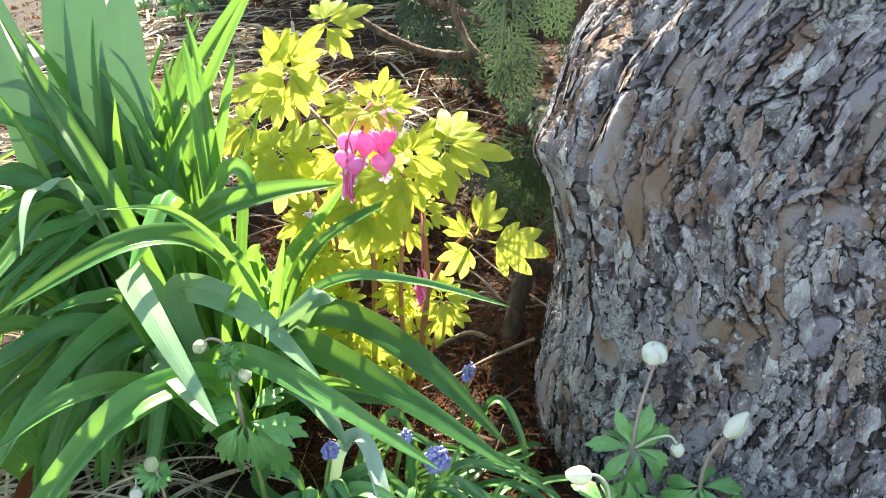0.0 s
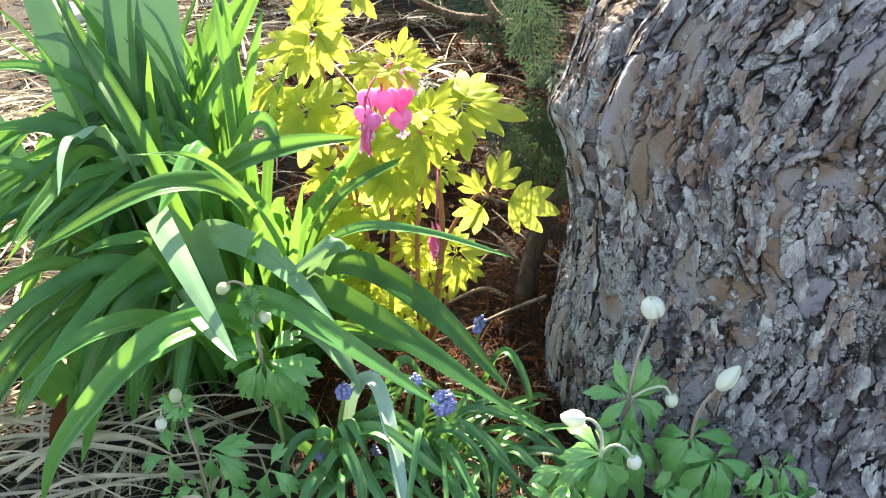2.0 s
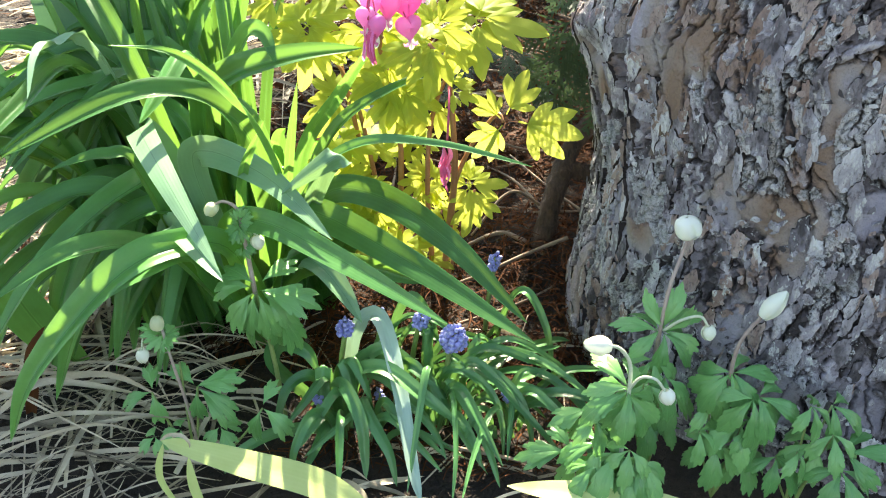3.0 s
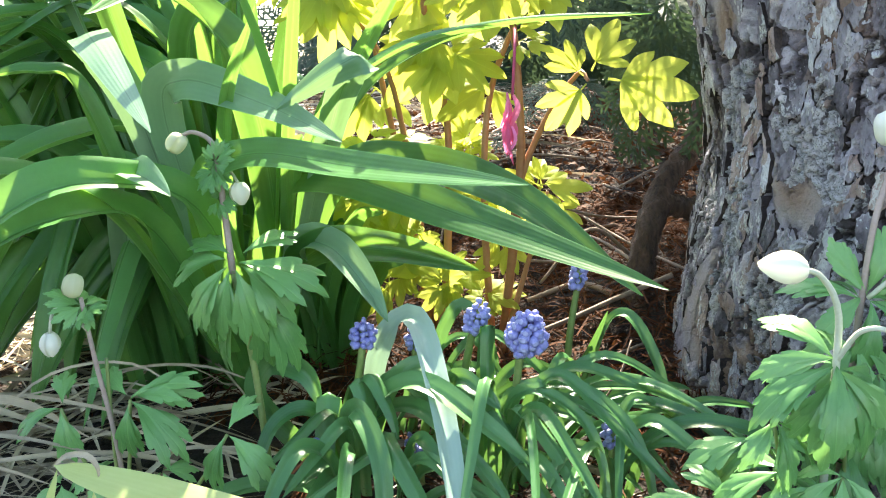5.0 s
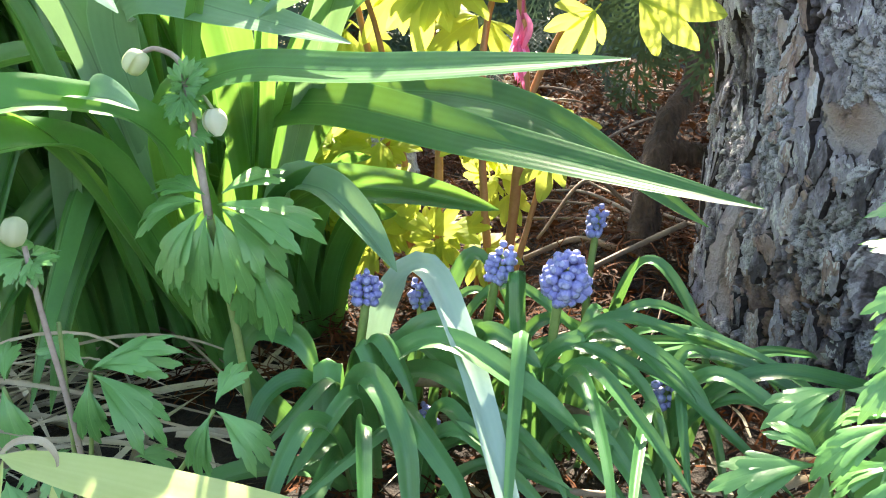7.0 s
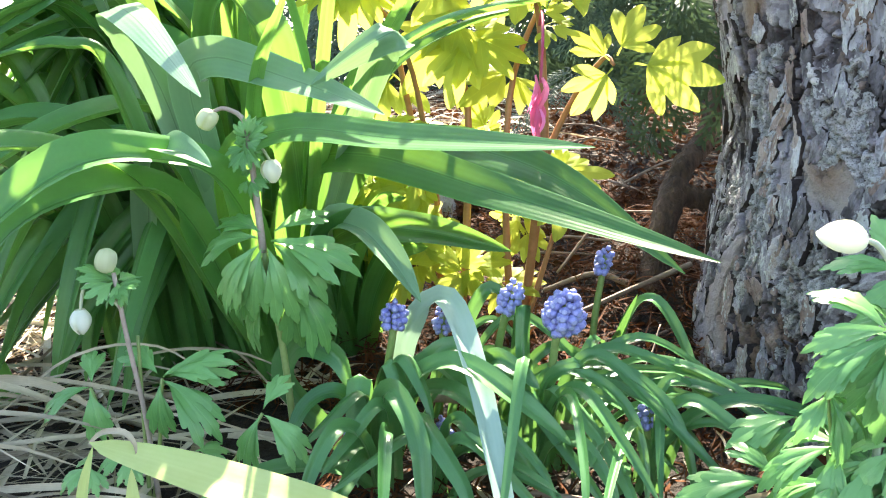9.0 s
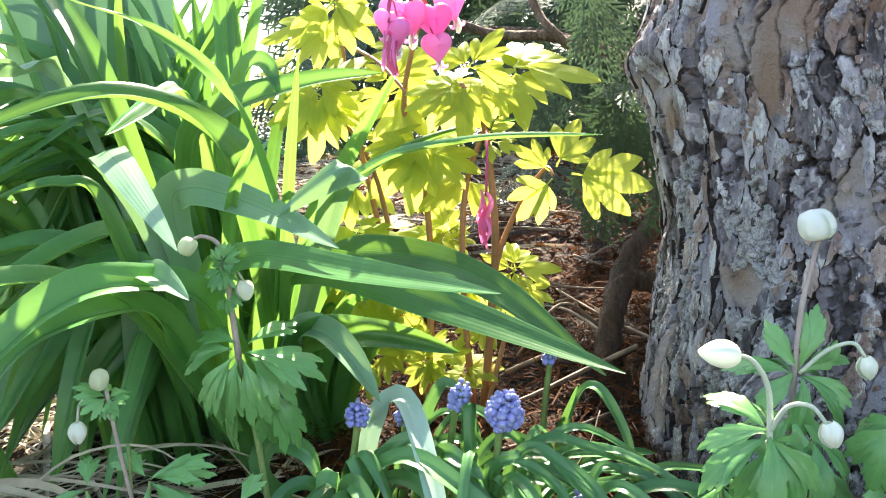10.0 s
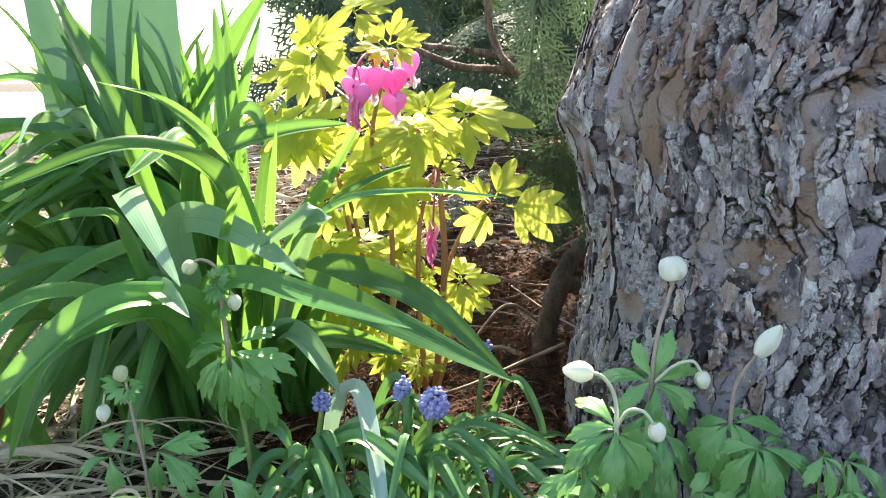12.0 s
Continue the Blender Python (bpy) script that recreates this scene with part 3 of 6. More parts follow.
def bark_plates(tree):
    """The plates of the bark, cell by cell along its slanting grain: those in the middle single, the rest joined."""
    r = random.Random(77)
    WS, WZ = 0.0086, 0.0185
    squash = WS / WZ
    s0, s1 = radians(163) * 0.22 - 0.06 * 0.62, radians(298) * 0.22 + 0.01
    big = {}

    def group_of(x, y):
        """The long plate field that a seed belongs to."""
        best, key = 9, None
        i0, j0 = int(x // 0.022), int(y // 0.085)
        for i in (i0 - 1, i0, i0 + 1):
            for j in (j0 - 1, j0, j0 + 1):
                if (i, j) not in big:
                    q = random.Random(i * 7919 + j * 104729)
                    big[i, j] = ((i + 0.1 + 0.8 * q.random()) * 0.022, (j + 0.1 + 0.8 * q.random()) * 0.085, q.random())
                cx, cy, _ = big[i, j]
                d = math.hypot((x - cx) / 0.022, (y - cy) / 0.085)
                if d < best:
                    best, key = d, (i, j)
        return key
    seeds = {}
    for i in range(int(s0 / WS) - 1, int(s1 / WS) + 2):
        for j in range(-1, int(0.62 / WZ) + 1):
            if r.random() < 0.72 + 0.5 * noise.noise(Vector((i * WS * 28, j * WZ * 14, 2.0))):
                x, y = (i + r.uniform(0.04, 0.96)) * WS, (j + r.uniform(0.04, 0.96)) * WZ
                seeds[i, j] = (x, y, group_of(x, y), r.random())
    V, F, S = [], [], []
    single = 0
    keys = list(seeds)
    SX, SY = np.array([seeds[k][0] for k in keys]), np.array([seeds[k][1] for k in keys])
    bald = dict(zip(keys, bare_patch(*bark_lean((SX + 0.06 * SY) / 0.22, SY)) > 0.5))
    for (i, j), (x, y, g, val) in seeds.items():
        z = y
        s = x + 0.06 * z
        th = s / 0.22
        if not (radians(162) < th < radians(299)) or z < 0.0:
            continue
        if bald[i, j] or val > 0.40:
            continue
        near = []
        for a in range(-3, 4):
            for b in range(-3, 4):
                o = seeds.get((i + a, j + b))
                if o and (a or b):
                    gap = 0.0016 if o[2] != g else (0.0006 if (i * 3 + j * 5 + (i + a) * 3 + (j + b) * 5) % 7 > 2 else -0.0010)
                    near.append((o[0], o[1] * squash, gap))
        poly = cut_cell((x, y * squash), near, 0.019)
        if len(poly) < 3:
            continue
        # ragged rim
        rim = []
        for k in range(len(poly)):
            p, q = poly[k], poly[(k + 1) % len(poly)]
            L = math.hypot(q[0] - p[0], q[1] - p[1])
            n = max(1, int(L / 0.0011))
            for m in range(n):
                t = m / n
                rx, ry = p[0] + (q[0] - p[0]) * t, p[1] + (q[1] - p[1]) * t
                jx = 0.0018 * noise.noise(Vector((rx * 190, ry * 190, 1.0))) + 0.0016 * noise.noise(Vector((rx * 520, ry * 520, 3.0))) + r.uniform(-0.0002, 0.0002)
                jy = 0.0018 * noise.noise(Vector((rx * 190, ry * 190, 7.0))) + 0.0016 * noise.noise(Vector((rx * 520, ry * 520, 9.0))) + r.uniform(-0.0002, 0.0002)
                rim.append((rx + jx, ry + jy))
        n = len(rim)
        if n < 5:
            continue
        mx, my = sum(p[0] for p in rim) / n, sum(p[1] for p in rim) / n
        lift = 0.0010 + (big[g][2] - 0.5) * 0.0020 + val * 0.0016
        tx, ty = r.gauss(0, 0.13), r.gauss(0.06, 0.12)
        pts, hs = [], []
        for scale, h in ((1.0, -0.0085), (1.0, -0.0004), (0.93, 0.0), (0.5, 0.0003)):
            for p in rim:
                u, w = (p[0] - mx) * scale, (p[1] - my) * scale
                pts.append((mx + u, (my + w) / squash))
                hs.append(lift + h + (u * tx + w * ty if h > -0.005 else 0) + (r.uniform(-0.0004, 0.0004) if scale < 0.95 else 0))
        pts.append((mx, my / squash))
        hs.append(lift + 0.0003)
        P, H = np.array(pts), np.array(hs)
        zz = P[:, 1]
        tt = (P[:, 0] + 0.06 * zz) / 0.22
        cx, rad = trunk_form(tt, zz)
        rad = rad + H
        co = np.stack([cx + rad * np.cos(tt), TREE_Y + rad * np.sin(tt), zz], -1)
        faces = []
        side = [1] * n + [0] * (3 * n)
        for ring in range(3):
            for k in range(n):
                m = (k + 1) % n
                faces.append((ring * n + k, ring * n + m, (ring + 1) * n + m, (ring + 1) * n + k))
        faces += [(3 * n + k, 3 * n + (k + 1) % n, 4 * n) for k in range(n)]
        if single < 300 and radians(188) < th < radians(275) and 0.06 < z < 0.42:
            part("bark_plate", mesh_of("bark_plate", co.tolist(), faces, M_FLAKE, smooth=False, second=(M_RIM, side)), tree)
            single += 1
        else:
            o = len(V)
            V += co.tolist()
            F += [tuple(q + o for q in f) for f in faces]
            S += side
    # small scurfy flakes in patches over the plates
    chips = [plate_piece(k) for k in range(9)]
    rng = np.random.RandomState(8)
    TH, Z = radians(165) + radians(131) * rng.rand(2600), 0.02 + 0.57 * rng.rand(2600)
    ln, up = bark_lean(TH, Z)
    on = soft_noise(ln, up * 0.7, 61, 0.028) * 0.7 + soft_noise(ln, up, 62, 0.009) * 0.3 > 0.48
    CX, RAD = trunk_form(TH, Z)
    for i in np.nonzero(on)[0]:
        th, z = float(TH[i]), float(Z[i])
        n = Vector((math.cos(th), math.sin(th), 0))
        up3 = (Vector((-n.y, n.x, 0)) * 0.06 + Vector((0, 0, 1))).normalized()
        p = Vector((CX[i], TREE_Y, z)) + n * (RAD[i] + 0.0008 + r.uniform(-0.0006, 0.0016))
        m = Matrix.Translation(p) @ Matrix((up3.cross(n).normalized(), up3, n)).transposed().to_4x4() @ Euler((r.gauss(0.06, 0.16), r.gauss(0, 0.16), r.uniform(0, 6))).to_matrix().to_4x4() @ Matrix.Diagonal((r.uniform(0.0010, 0.0034), r.uniform(0.0016, 0.0050), 0.6, 1))
        o = len(V)
        cv, cf = chips[i % 9]
        V += [tuple(m @ q) for q in cv]
        F += [tuple(q + o for q in f) for f in cf]
    tagged(part("bark_plating", mesh_of("bark_plating", V, F, M_FLAKE_MANY, smooth=False, second=(M_RIM, S + [0] * (len(F) - len(S)))), tree), kind="stuff")


build_tree()


# ---- conifer behind ----
def spray_piece(length, seed):
    """A flat frond of scale foliage: a rachis with side twigs that fork again."""
    r = random.Random(seed)
    out = []

    def strip(a, b, w, droop):
        mid = (a + b) / 2 + Vector((0, 0, droop))
        out.append(ribbon([a, mid, b], w, (0.1, 0.1, 1), 0.3, 3, 2, 0, 0, 0.5, 0.8, 0.6))

    def sag(q):
        return Vector((q[0], q[1], -0.35 * q[1] * q[1] / length - 0.5 * q[0] * q[0] / length))
    strip(sag((0, 0)), sag((0, length)), 0.0022, -0.002)
    n = 11
    for i in range(n):
        y = length * (0.10 + 0.86 * i / n)
        for sd in (-1, 1):
            L = length * (0.46 - 0.34 * i / n) * r.uniform(0.75, 1.15)
            ang = radians(r.uniform(38, 55))
            e = (sd * L * math.sin(ang), y + L * math.cos(ang))
            strip(sag((0, y)), sag(e), 0.0021, 0)
            m = max(2, int(L / 0.0068))
            for k in range(m):
                q = (k + 0.7) / (m + 0.4)
                p = (e[0] * q, y + (e[1] - y) * q)
                l2 = L * 0.42 * (1.1 - q) * r.uniform(0.7, 1.2) + 0.003
                for s2 in (-1, 1):
                    a2 = math.atan2(e[0], e[1] - y) + s2 * radians(r.uniform(30, 48))
                    strip(sag(p), sag((p[0] + l2 * math.sin(a2), p[1] + l2 * math.cos(a2))), 0.0020, 0)
    return joined(out)


def build_conifer():
    shrub = thing("conifer_shrub", (0.09, 0.93, 0.075), "dark green cypress shrub with bare brown lower branches", "shrub")
    wood = [
        ("stem", [(0.072, 0.915, 0.060), (0.087, 0.95, 0.133), (0.106, 0.99, 0.177), (0.145, 1.05, 0.247), (0.17, 1.12, 0.55)], 0.0125, 0.008),
        ("branch", [(0.098, 0.975, 0.160), (0.135, 0.985, 0.152), (0.19, 1.0, 0.150), (0.26, 1.04, 0.15)], 0.010, 0.009),
        ("branch", [(0.13, 1.10, 0.36), (0.042, 1.06, 0.386), (-0.03, 1.065, 0.395), (-0.11, 1.09, 0.435), (-0.17, 1.12, 0.49)], 0.0056, 0.0034),
        ("branch", [(0.07, 1.07, 0.37), (0.042, 1.057, 0.388), (0.02, 1.07, 0.42), (0.012, 1.08, 0.47), (0.03, 1.12, 0.60)], 0.0050, 0.0036),
        ("branch", [(0.17, 1.12, 0.45), (0.1, 1.2, 0.52), (-0.05, 1.3, 0.6)], 0.009, 0.005),
        ("branch", [(0.16, 1.1, 0.33), (0.05, 1.22, 0.40), (-0.12, 1.34, 0.43)], 0.008, 0.004),
        ("branch", [(0.17, 1.12, 0.5), (0.17, 1.2, 0.75), (0.12, 1.3, 1.1)], 0.012, 0.006),
    ]
    for i, (nm, pts, a, b) in enumerate(wood):
        part(nm, mesh_of(nm, *tube(pts, a, b, 46, 14, 0.17, i)[:2], M_WOOD), shrub)
    kinds = []
    for k in range(4):
        v, f, u = spray_piece(0.085 + 0.015 * k, 40 + k)
        kinds.append(mesh_of("spray", v, f, M_CONIFER, u))
    r = random.Random(5)

    def put(at, way, up=(0, -0.7, 0.5), size=1.0):
        at = Vector(at)
        # most sprays on the sun's path are left out, to light the plants below
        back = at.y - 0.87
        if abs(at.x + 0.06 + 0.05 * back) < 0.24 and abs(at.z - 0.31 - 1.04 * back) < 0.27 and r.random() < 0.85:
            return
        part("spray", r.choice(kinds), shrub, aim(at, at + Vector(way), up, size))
    # hanging curtain beside the trunk
    for i in range(20):
        put((r.uniform(0.03, 0.15), r.uniform(0.96, 1.10), r.uniform(0.33, 0.52)), (r.uniform(-0.4, 0.4), r.uniform(-0.4, 0.1), -1), (r.uniform(-0.5, 0.5), -1, 0.2), r.uniform(0.9, 1.35))
    # low fronds that lie out over the litter
    for i in range(18):
        put((r.uniform(-0.14, 0.12), r.uniform(1.0, 1.16), r.uniform(0.24, 0.36)), (r.uniform(-0.9, 0.9), -0.35, r.uniform(-0.45, 0.0)), (0, -0.3, 1), r.uniform(0.8, 1.1))
    # boughs that hang over the mulch
    for i in range(12):
        put((r.uniform(-0.20, 0.16), r.uniform(1.18, 1.5), r.uniform(0.44, 0.78)), (r.uniform(-0.8, 0.8), r.uniform(-0.6, 0.4), r.uniform(-0.6, 0.2)), (r.uniform(-0.4, 0.4), -0.3, 1), r.uniform(1.1, 1.7))
    # high boughs added to shade the mulch, mostly above the view
    for i in range(45):
        put((r.uniform(-0.38, 0.2), r.uniform(1.5, 2.0), r.uniform(0.68, 1.2)), (r.uniform(-1, 1), r.uniform(-0.7, 0.3), r.uniform(-0.8, 0.1)), (r.uniform(-0.4, 0.4), -0.4, 0.9), r.uniform(1.6, 2.4))
    # unseen boughs added only to keep the sun off the anemones by the trunk
    for i in range(7):
        y = r.uniform(1.25, 1.6)
        put((r.uniform(-0.15, 0.10) - 0.25 * (y - 1.3), y, 0.95 + 1.06 * (y - 1.3) + r.uniform(-0.10, 0.14)), (r.uniform(-1, 1), r.uniform(-0.8, 0.3), r.uniform(-0.5, 0.1)), (r.uniform(-0.4, 0.4), -0.2, 0.9), r.uniform(1.2, 1.9))
    # low boughs farther back that shade the ground
    for i in range(46):
        put((r.uniform(-0.30, 0.35), r.uniform(1.55, 2.3), r.uniform(0.42, 0.85)), (r.uniform(-1, 1), r.uniform(-0.8, 0.3), r.uniform(-0.6, 0.1)), (r.uniform(-0.4, 0.4), -0.4, 0.9), r.uniform(1.6, 2.4))
    # the body of the shrub
    for i in range(150):
        y = r.uniform(1.16, 1.8)
        x = r.uniform(-0.24, 0.55)
        low = 0.61 - 0.16 * y if x < 0.03 else 0.34
        if x < 0.06 and r.random() < 0.5:
            continue
        put((x, y, low + 0.05 + 0.55 * r.random()), (r.uniform(-1, 1), r.uniform(-0.8, 0.2), r.uniform(-1, 0.3)), (r.uniform(-0.5, 0.5), -0.7, 0.6), r.uniform(1.2, 2.1))


build_conifer()


def build_hedge():
    hedge = thing("hedge", (0.5, 2.9, 0.2), "dark evergreen hedge in shade behind the bed", "hedge")
    r = random.Random(15)
    kinds = []
    for k in range(3):
        v, f, u = spray_piece(0.10, 60 + k)
        kinds.append(mesh_of("spray", v, f, M_CONIFER, u))
    for i in range(7):
        x = -0.45 + 0.30 * i
        part("stem", mesh_of("stem", *tube([(x, 2.9, 0.17), (x + 0.05, 2.88, 0.6), (x - 0.03, 2.9, 0.9), (x, 2.9, 1.15)], 0.02, 0.008, 14, 8, 0.1, i)[:2], M_WOOD), hedge)
    for i in range(300):
        p = Vector((r.uniform(-0.62, 1.5), r.uniform(2.55, 3.1), 0.22 + 0.98 * r.random()))
        part("spray", r.choice(kinds), hedge, aim(p, p + Vector((r.uniform(-1, 1), r.uniform(-0.8, 0.1), r.uniform(-1, 0.6))), (r.uniform(-0.5, 0.5), -0.8, 0.5), r.uniform(2.7, 4.2)))


build_hedge()


# ---- daylily ----
daylily = thing("daylily", (-0.2, 0.75, 0.045), "large green daylily clump with arching strap leaves", "perennial")


def blade(width, *pts, hint=(0, -0.35, 1), fold=0.8, mat=None, label="", **kw):
    v, f, u = ribbon(pts, width, hint, fold, 28, 8, wave=0.10, seed=len(daylily.children), **kw)
    part("leaf", mesh_of("leaf", v, f, mat or M_BLADE, u), daylily, None, label)


blade(0.023, (-0.20, 0.73, 0.10), (-0.238, 0.725, 0.24), (-0.252, 0.694, 0.293), (-0.205, 0.615, 0.287), (-0.145, 0.538, 0.253), mat=M_BLADE_PALE, fold=0.10, hint=(0.25, -0.85, 0.52), label="pale bent leaf with a light underside")
blade(0.020, (-0.262, 0.735, 0.14), (-0.241, 0.698, 0.205), (-0.214, 0.656, 0.221), (-0.186, 0.616, 0.224), (-0.159, 0.582, 0.221), mat=M_BLADE_PALE, hint=(0.15, -0.8, 0.7), full=0.4, base=0.8, label="pale curled leaf end beside a bud")
blade(0.022, (-0.17, 0.75, 0.10), (-0.145, 0.725, 0.165), (-0.120, 0.702, 0.174), (-0.098, 0.685, 0.160), (-0.078, 0.668, 0.139), mat=M_BLADE_PALE, hint=(0.5, -0.8, 0.5))
blade(0.030, (-0.16, 0.75, 0.09), (-0.168, 0.735, 0.24), (-0.19, 0.715, 0.300), (-0.236, 0.666, 0.328), (-0.315, 0.605, 0.300), hint=(0, -0.6, 1))
blade(0.0105, (-0.185, 0.79, 0.09), (-0.150, 0.715, 0.225), (-0.139, 0.683, 0.267), (-0.149, 0.645, 0.326), (-0.192, 0.648, 0.362), (-0.229, 0.611, 0.379), hint=(-0.5, -0.5, 0.6))
blade(0.026, (-0.20, 0.75, 0.12), (-0.222, 0.72, 0.245), (-0.205, 0.708, 0.270), (-0.150, 0.684, 0.258), (-0.086, 0.610, 0.243), hint=(0.2, -1, 0.5), fold=0.25, mat=M_BLADE_PALE)
blade(0.021, (-0.20, 0.74, 0.10), (-0.19, 0.69, 0.205), (-0.150, 0.659, 0.232), (-0.075, 0.595, 0.233), (0.004, 0.512, 0.237), fold=0.25, hint=(0, -0.8, 0.65), label="leaf striped with sunlight")
blade(0.027, (-0.20, 0.78, 0.10), (-0.165, 0.745, 0.195), (-0.120, 0.715, 0.215), (-0.032, 0.656, 0.200), (0.061, 0.577, 0.184), fold=0.18, hint=(0, -0.9, 0.58))
blade(0.026, (-0.18, 0.79, 0.10), (-0.13, 0.765, 0.205), (-0.079, 0.752, 0.218), (-0.009, 0.688, 0.207), (0.056, 0.634, 0.166), fold=0.18, hint=(0, -0.9, 0.58))
blade(0.013, (-0.18, 0.78, 0.11), (-0.130, 0.715, 0.235), (-0.080, 0.698, 0.281), (-0.018, 0.665, 0.296), (0.054, 0.620, 0.299))
blade(0.020, (-0.165, 0.77, 0.12), (-0.112, 0.705, 0.255), (-0.090, 0.678, 0.282), (-0.105, 0.665, 0.275), (-0.134, 0.660, 0.255), mat=M_BLADE_PALE, hint=(0.3, -1, 0.2))
blade(0.014, (-0.17, 0.78, 0.09), (-0.155, 0.81, 0.225), (-0.115, 0.80, 0.29), (-0.075, 0.776, 0.347), hint=(0.3, -1, 0.3))
blade(0.026, (-0.22, 0.78, 0.12), (-0.225, 0.765, 0.28), (-0.195, 0.757, 0.318), (-0.14, 0.76, 0.335), (-0.085, 0.764, 0.342), hint=(0, -0.8, 0.8))
blade(0.018, (-0.21, 0.80, 0.10), (-0.205, 0.785, 0.29), (-0.185, 0.777, 0.345), (-0.168, 0.770, 0.350), (-0.155, 0.756, 0.328), hint=(0, -0.7, 0.8))
blade(0.015, (-0.25, 0.80, 0.09), (-0.285, 0.845, 0.29), (-0.24, 0.885, 0.40), (-0.185, 0.92, 0.48), (-0.15, 0.93, 0.54), hint=(-0.2, -1, 0.35))
blade(0.014, (-0.24, 0.80, 0.09), (-0.262, 0.83, 0.29), (-0.215, 0.86, 0.41), (-0.16, 0.89, 0.51), hint=(0.5, -1, 0.2))
blade(0.012, (-0.22, 0.81, 0.09), (-0.225, 0.83, 0.26), (-0.20, 0.84, 0.38), (-0.185, 0.85, 0.44), hint=(0.6, -1, 0.2))
blade(0.017, (-0.21, 0.76, 0.09), (-0.258, 0.725, 0.32), (-0.33, 0.78, 0.415), (-0.385, 0.835, 0.47), hint=(0.4, -1, 0.5))
blade(0.008, (-0.26, 0.78, 0.09), (-0.274, 0.773, 0.337), (-0.264, 0.755, 0.420), hint=(0.3, -1, 0.2))
blade(0.008, (-0.175, 0.78, 0.09), (-0.135, 0.690, 0.262), (-0.111, 0.642, 0.348), hint=(0.3, -1, 0.2))
blade(0.009, (-0.20, 0.77, 0.09), (-0.178, 0.70, 0.24), (-0.145, 0.67, 0.31), hint=(0.3, -1, 0.2))
blade(0.025, (-0.21, 0.75, 0.10), (-0.236, 0.706, 0.213), (-0.285, 0.69, 0.203), (-0.325, 0.68, 0.145), (-0.340, 0.66, 0.085))
blade(0.027, (-0.17, 0.73, 0.10), (-0.185, 0.68, 0.195), (-0.211, 0.635, 0.219), (-0.245, 0.595, 0.212), (-0.30, 0.56, 0.15), (-0.325, 0.55, 0.095), hint=(0, -0.7, 0.8))
blade(0.018, (-0.23, 0.76, 0.12), (-0.295, 0.745, 0.335), (-0.329, 0.723, 0.353), (-0.322, 0.68, 0.352), (-0.306, 0.637, 0.332), mat=M_BLADE_PALE, hint=(-0.7, -0.5, 0.7))
blade(0.023, (-0.18, 0.75, 0.10), (-0.135, 0.715, 0.165), (-0.085, 0.705, 0.172), (-0.030, 0.695, 0.163), hint=(0, -0.9, 0.5))
blade(0.026, (-0.21, 0.75, 0.11), (-0.285, 0.71, 0.225), (-0.36, 0.68, 0.215), (-0.44, 0.65, 0.15))
blade(0.024, (-0.20, 0.72, 0.10), (-0.235, 0.66, 0.20), (-0.275, 0.61, 0.225), (-0.325, 0.565, 0.205), hint=(0, -0.4, 1))
blade(0.016, (-0.22, 0.72, 0.11), (-0.255, 0.69, 0.255), (-0.275, 0.675, 0.275), (-0.315, 0.66, 0.268))
blade(0.022, (-0.25, 0.79, 0.12), (-0.32, 0.78, 0.30), (-0.40, 0.77, 0.34), (-0.50, 0.75, 0.31))
blade(0.020, (-0.25, 0.80, 0.12), (-0.33, 0.82, 0.33), (-0.41, 0.83, 0.38), (-0.52, 0.84, 0.36))
blade(0.014, (-0.17, 0.78, 0.11), (-0.13, 0.80, 0.24), (-0.07, 0.82, 0.29), (0.02, 0.86, 0.31), label="narrow leaf reaching through golden foliage")

blade(0.026, (-0.19, 0.72, 0.10), (-0.215, 0.68, 0.185), (-0.235, 0.63, 0.203), (-0.275, 0.60, 0.18), (-0.307, 0.59, 0.105), hint=(0, -0.7, 0.8))
blade(0.024, (-0.24, 0.80, 0.11), (-0.25, 0.75, 0.225), (-0.275, 0.70, 0.235), (-0.32, 0.64, 0.20), (-0.36, 0.60, 0.14))
blade(0.026, (-0.25, 0.80, 0.11), (-0.29, 0.76, 0.215), (-0.33, 0.72, 0.22), (-0.39, 0.66, 0.17), (-0.43, 0.62, 0.11))
blade(0.020, (-0.26, 0.82, 0.12), (-0.30, 0.79, 0.26), (-0.35, 0.76, 0.275), (-0.42, 0.71, 0.24), (-0.46, 0.68, 0.19))
blade(0.021, (-0.25, 0.82, 0.12), (-0.28, 0.78, 0.29), (-0.32, 0.74, 0.31), (-0.39, 0.70, 0.285))
blade(0.024, (-0.27, 0.84, 0.12), (-0.34, 0.83, 0.27), (-0.42, 0.80, 0.28), (-0.52, 0.76, 0.22))

blade(0.024, (-0.30, 0.80, 0.10), (-0.37, 0.76, 0.20), (-0.43, 0.72, 0.19), (-0.50, 0.67, 0.11), (-0.53, 0.65, 0.06))
blade(0.022, (-0.28, 0.78, 0.10), (-0.33, 0.72, 0.175), (-0.37, 0.68, 0.17), (-0.42, 0.63, 0.10), (-0.44, 0.61, 0.055))
blade(0.024, (-0.31, 0.82, 0.10), (-0.40, 0.80, 0.24), (-0.48, 0.77, 0.24), (-0.57, 0.73, 0.16), (-0.60, 0.71, 0.10))

blade(0.018, (-0.21, 0.77, 0.12), (-0.235, 0.765, 0.255), (-0.27, 0.78, 0.287), (-0.318, 0.802, 0.292), hint=(0.2, -0.9, 0.6))


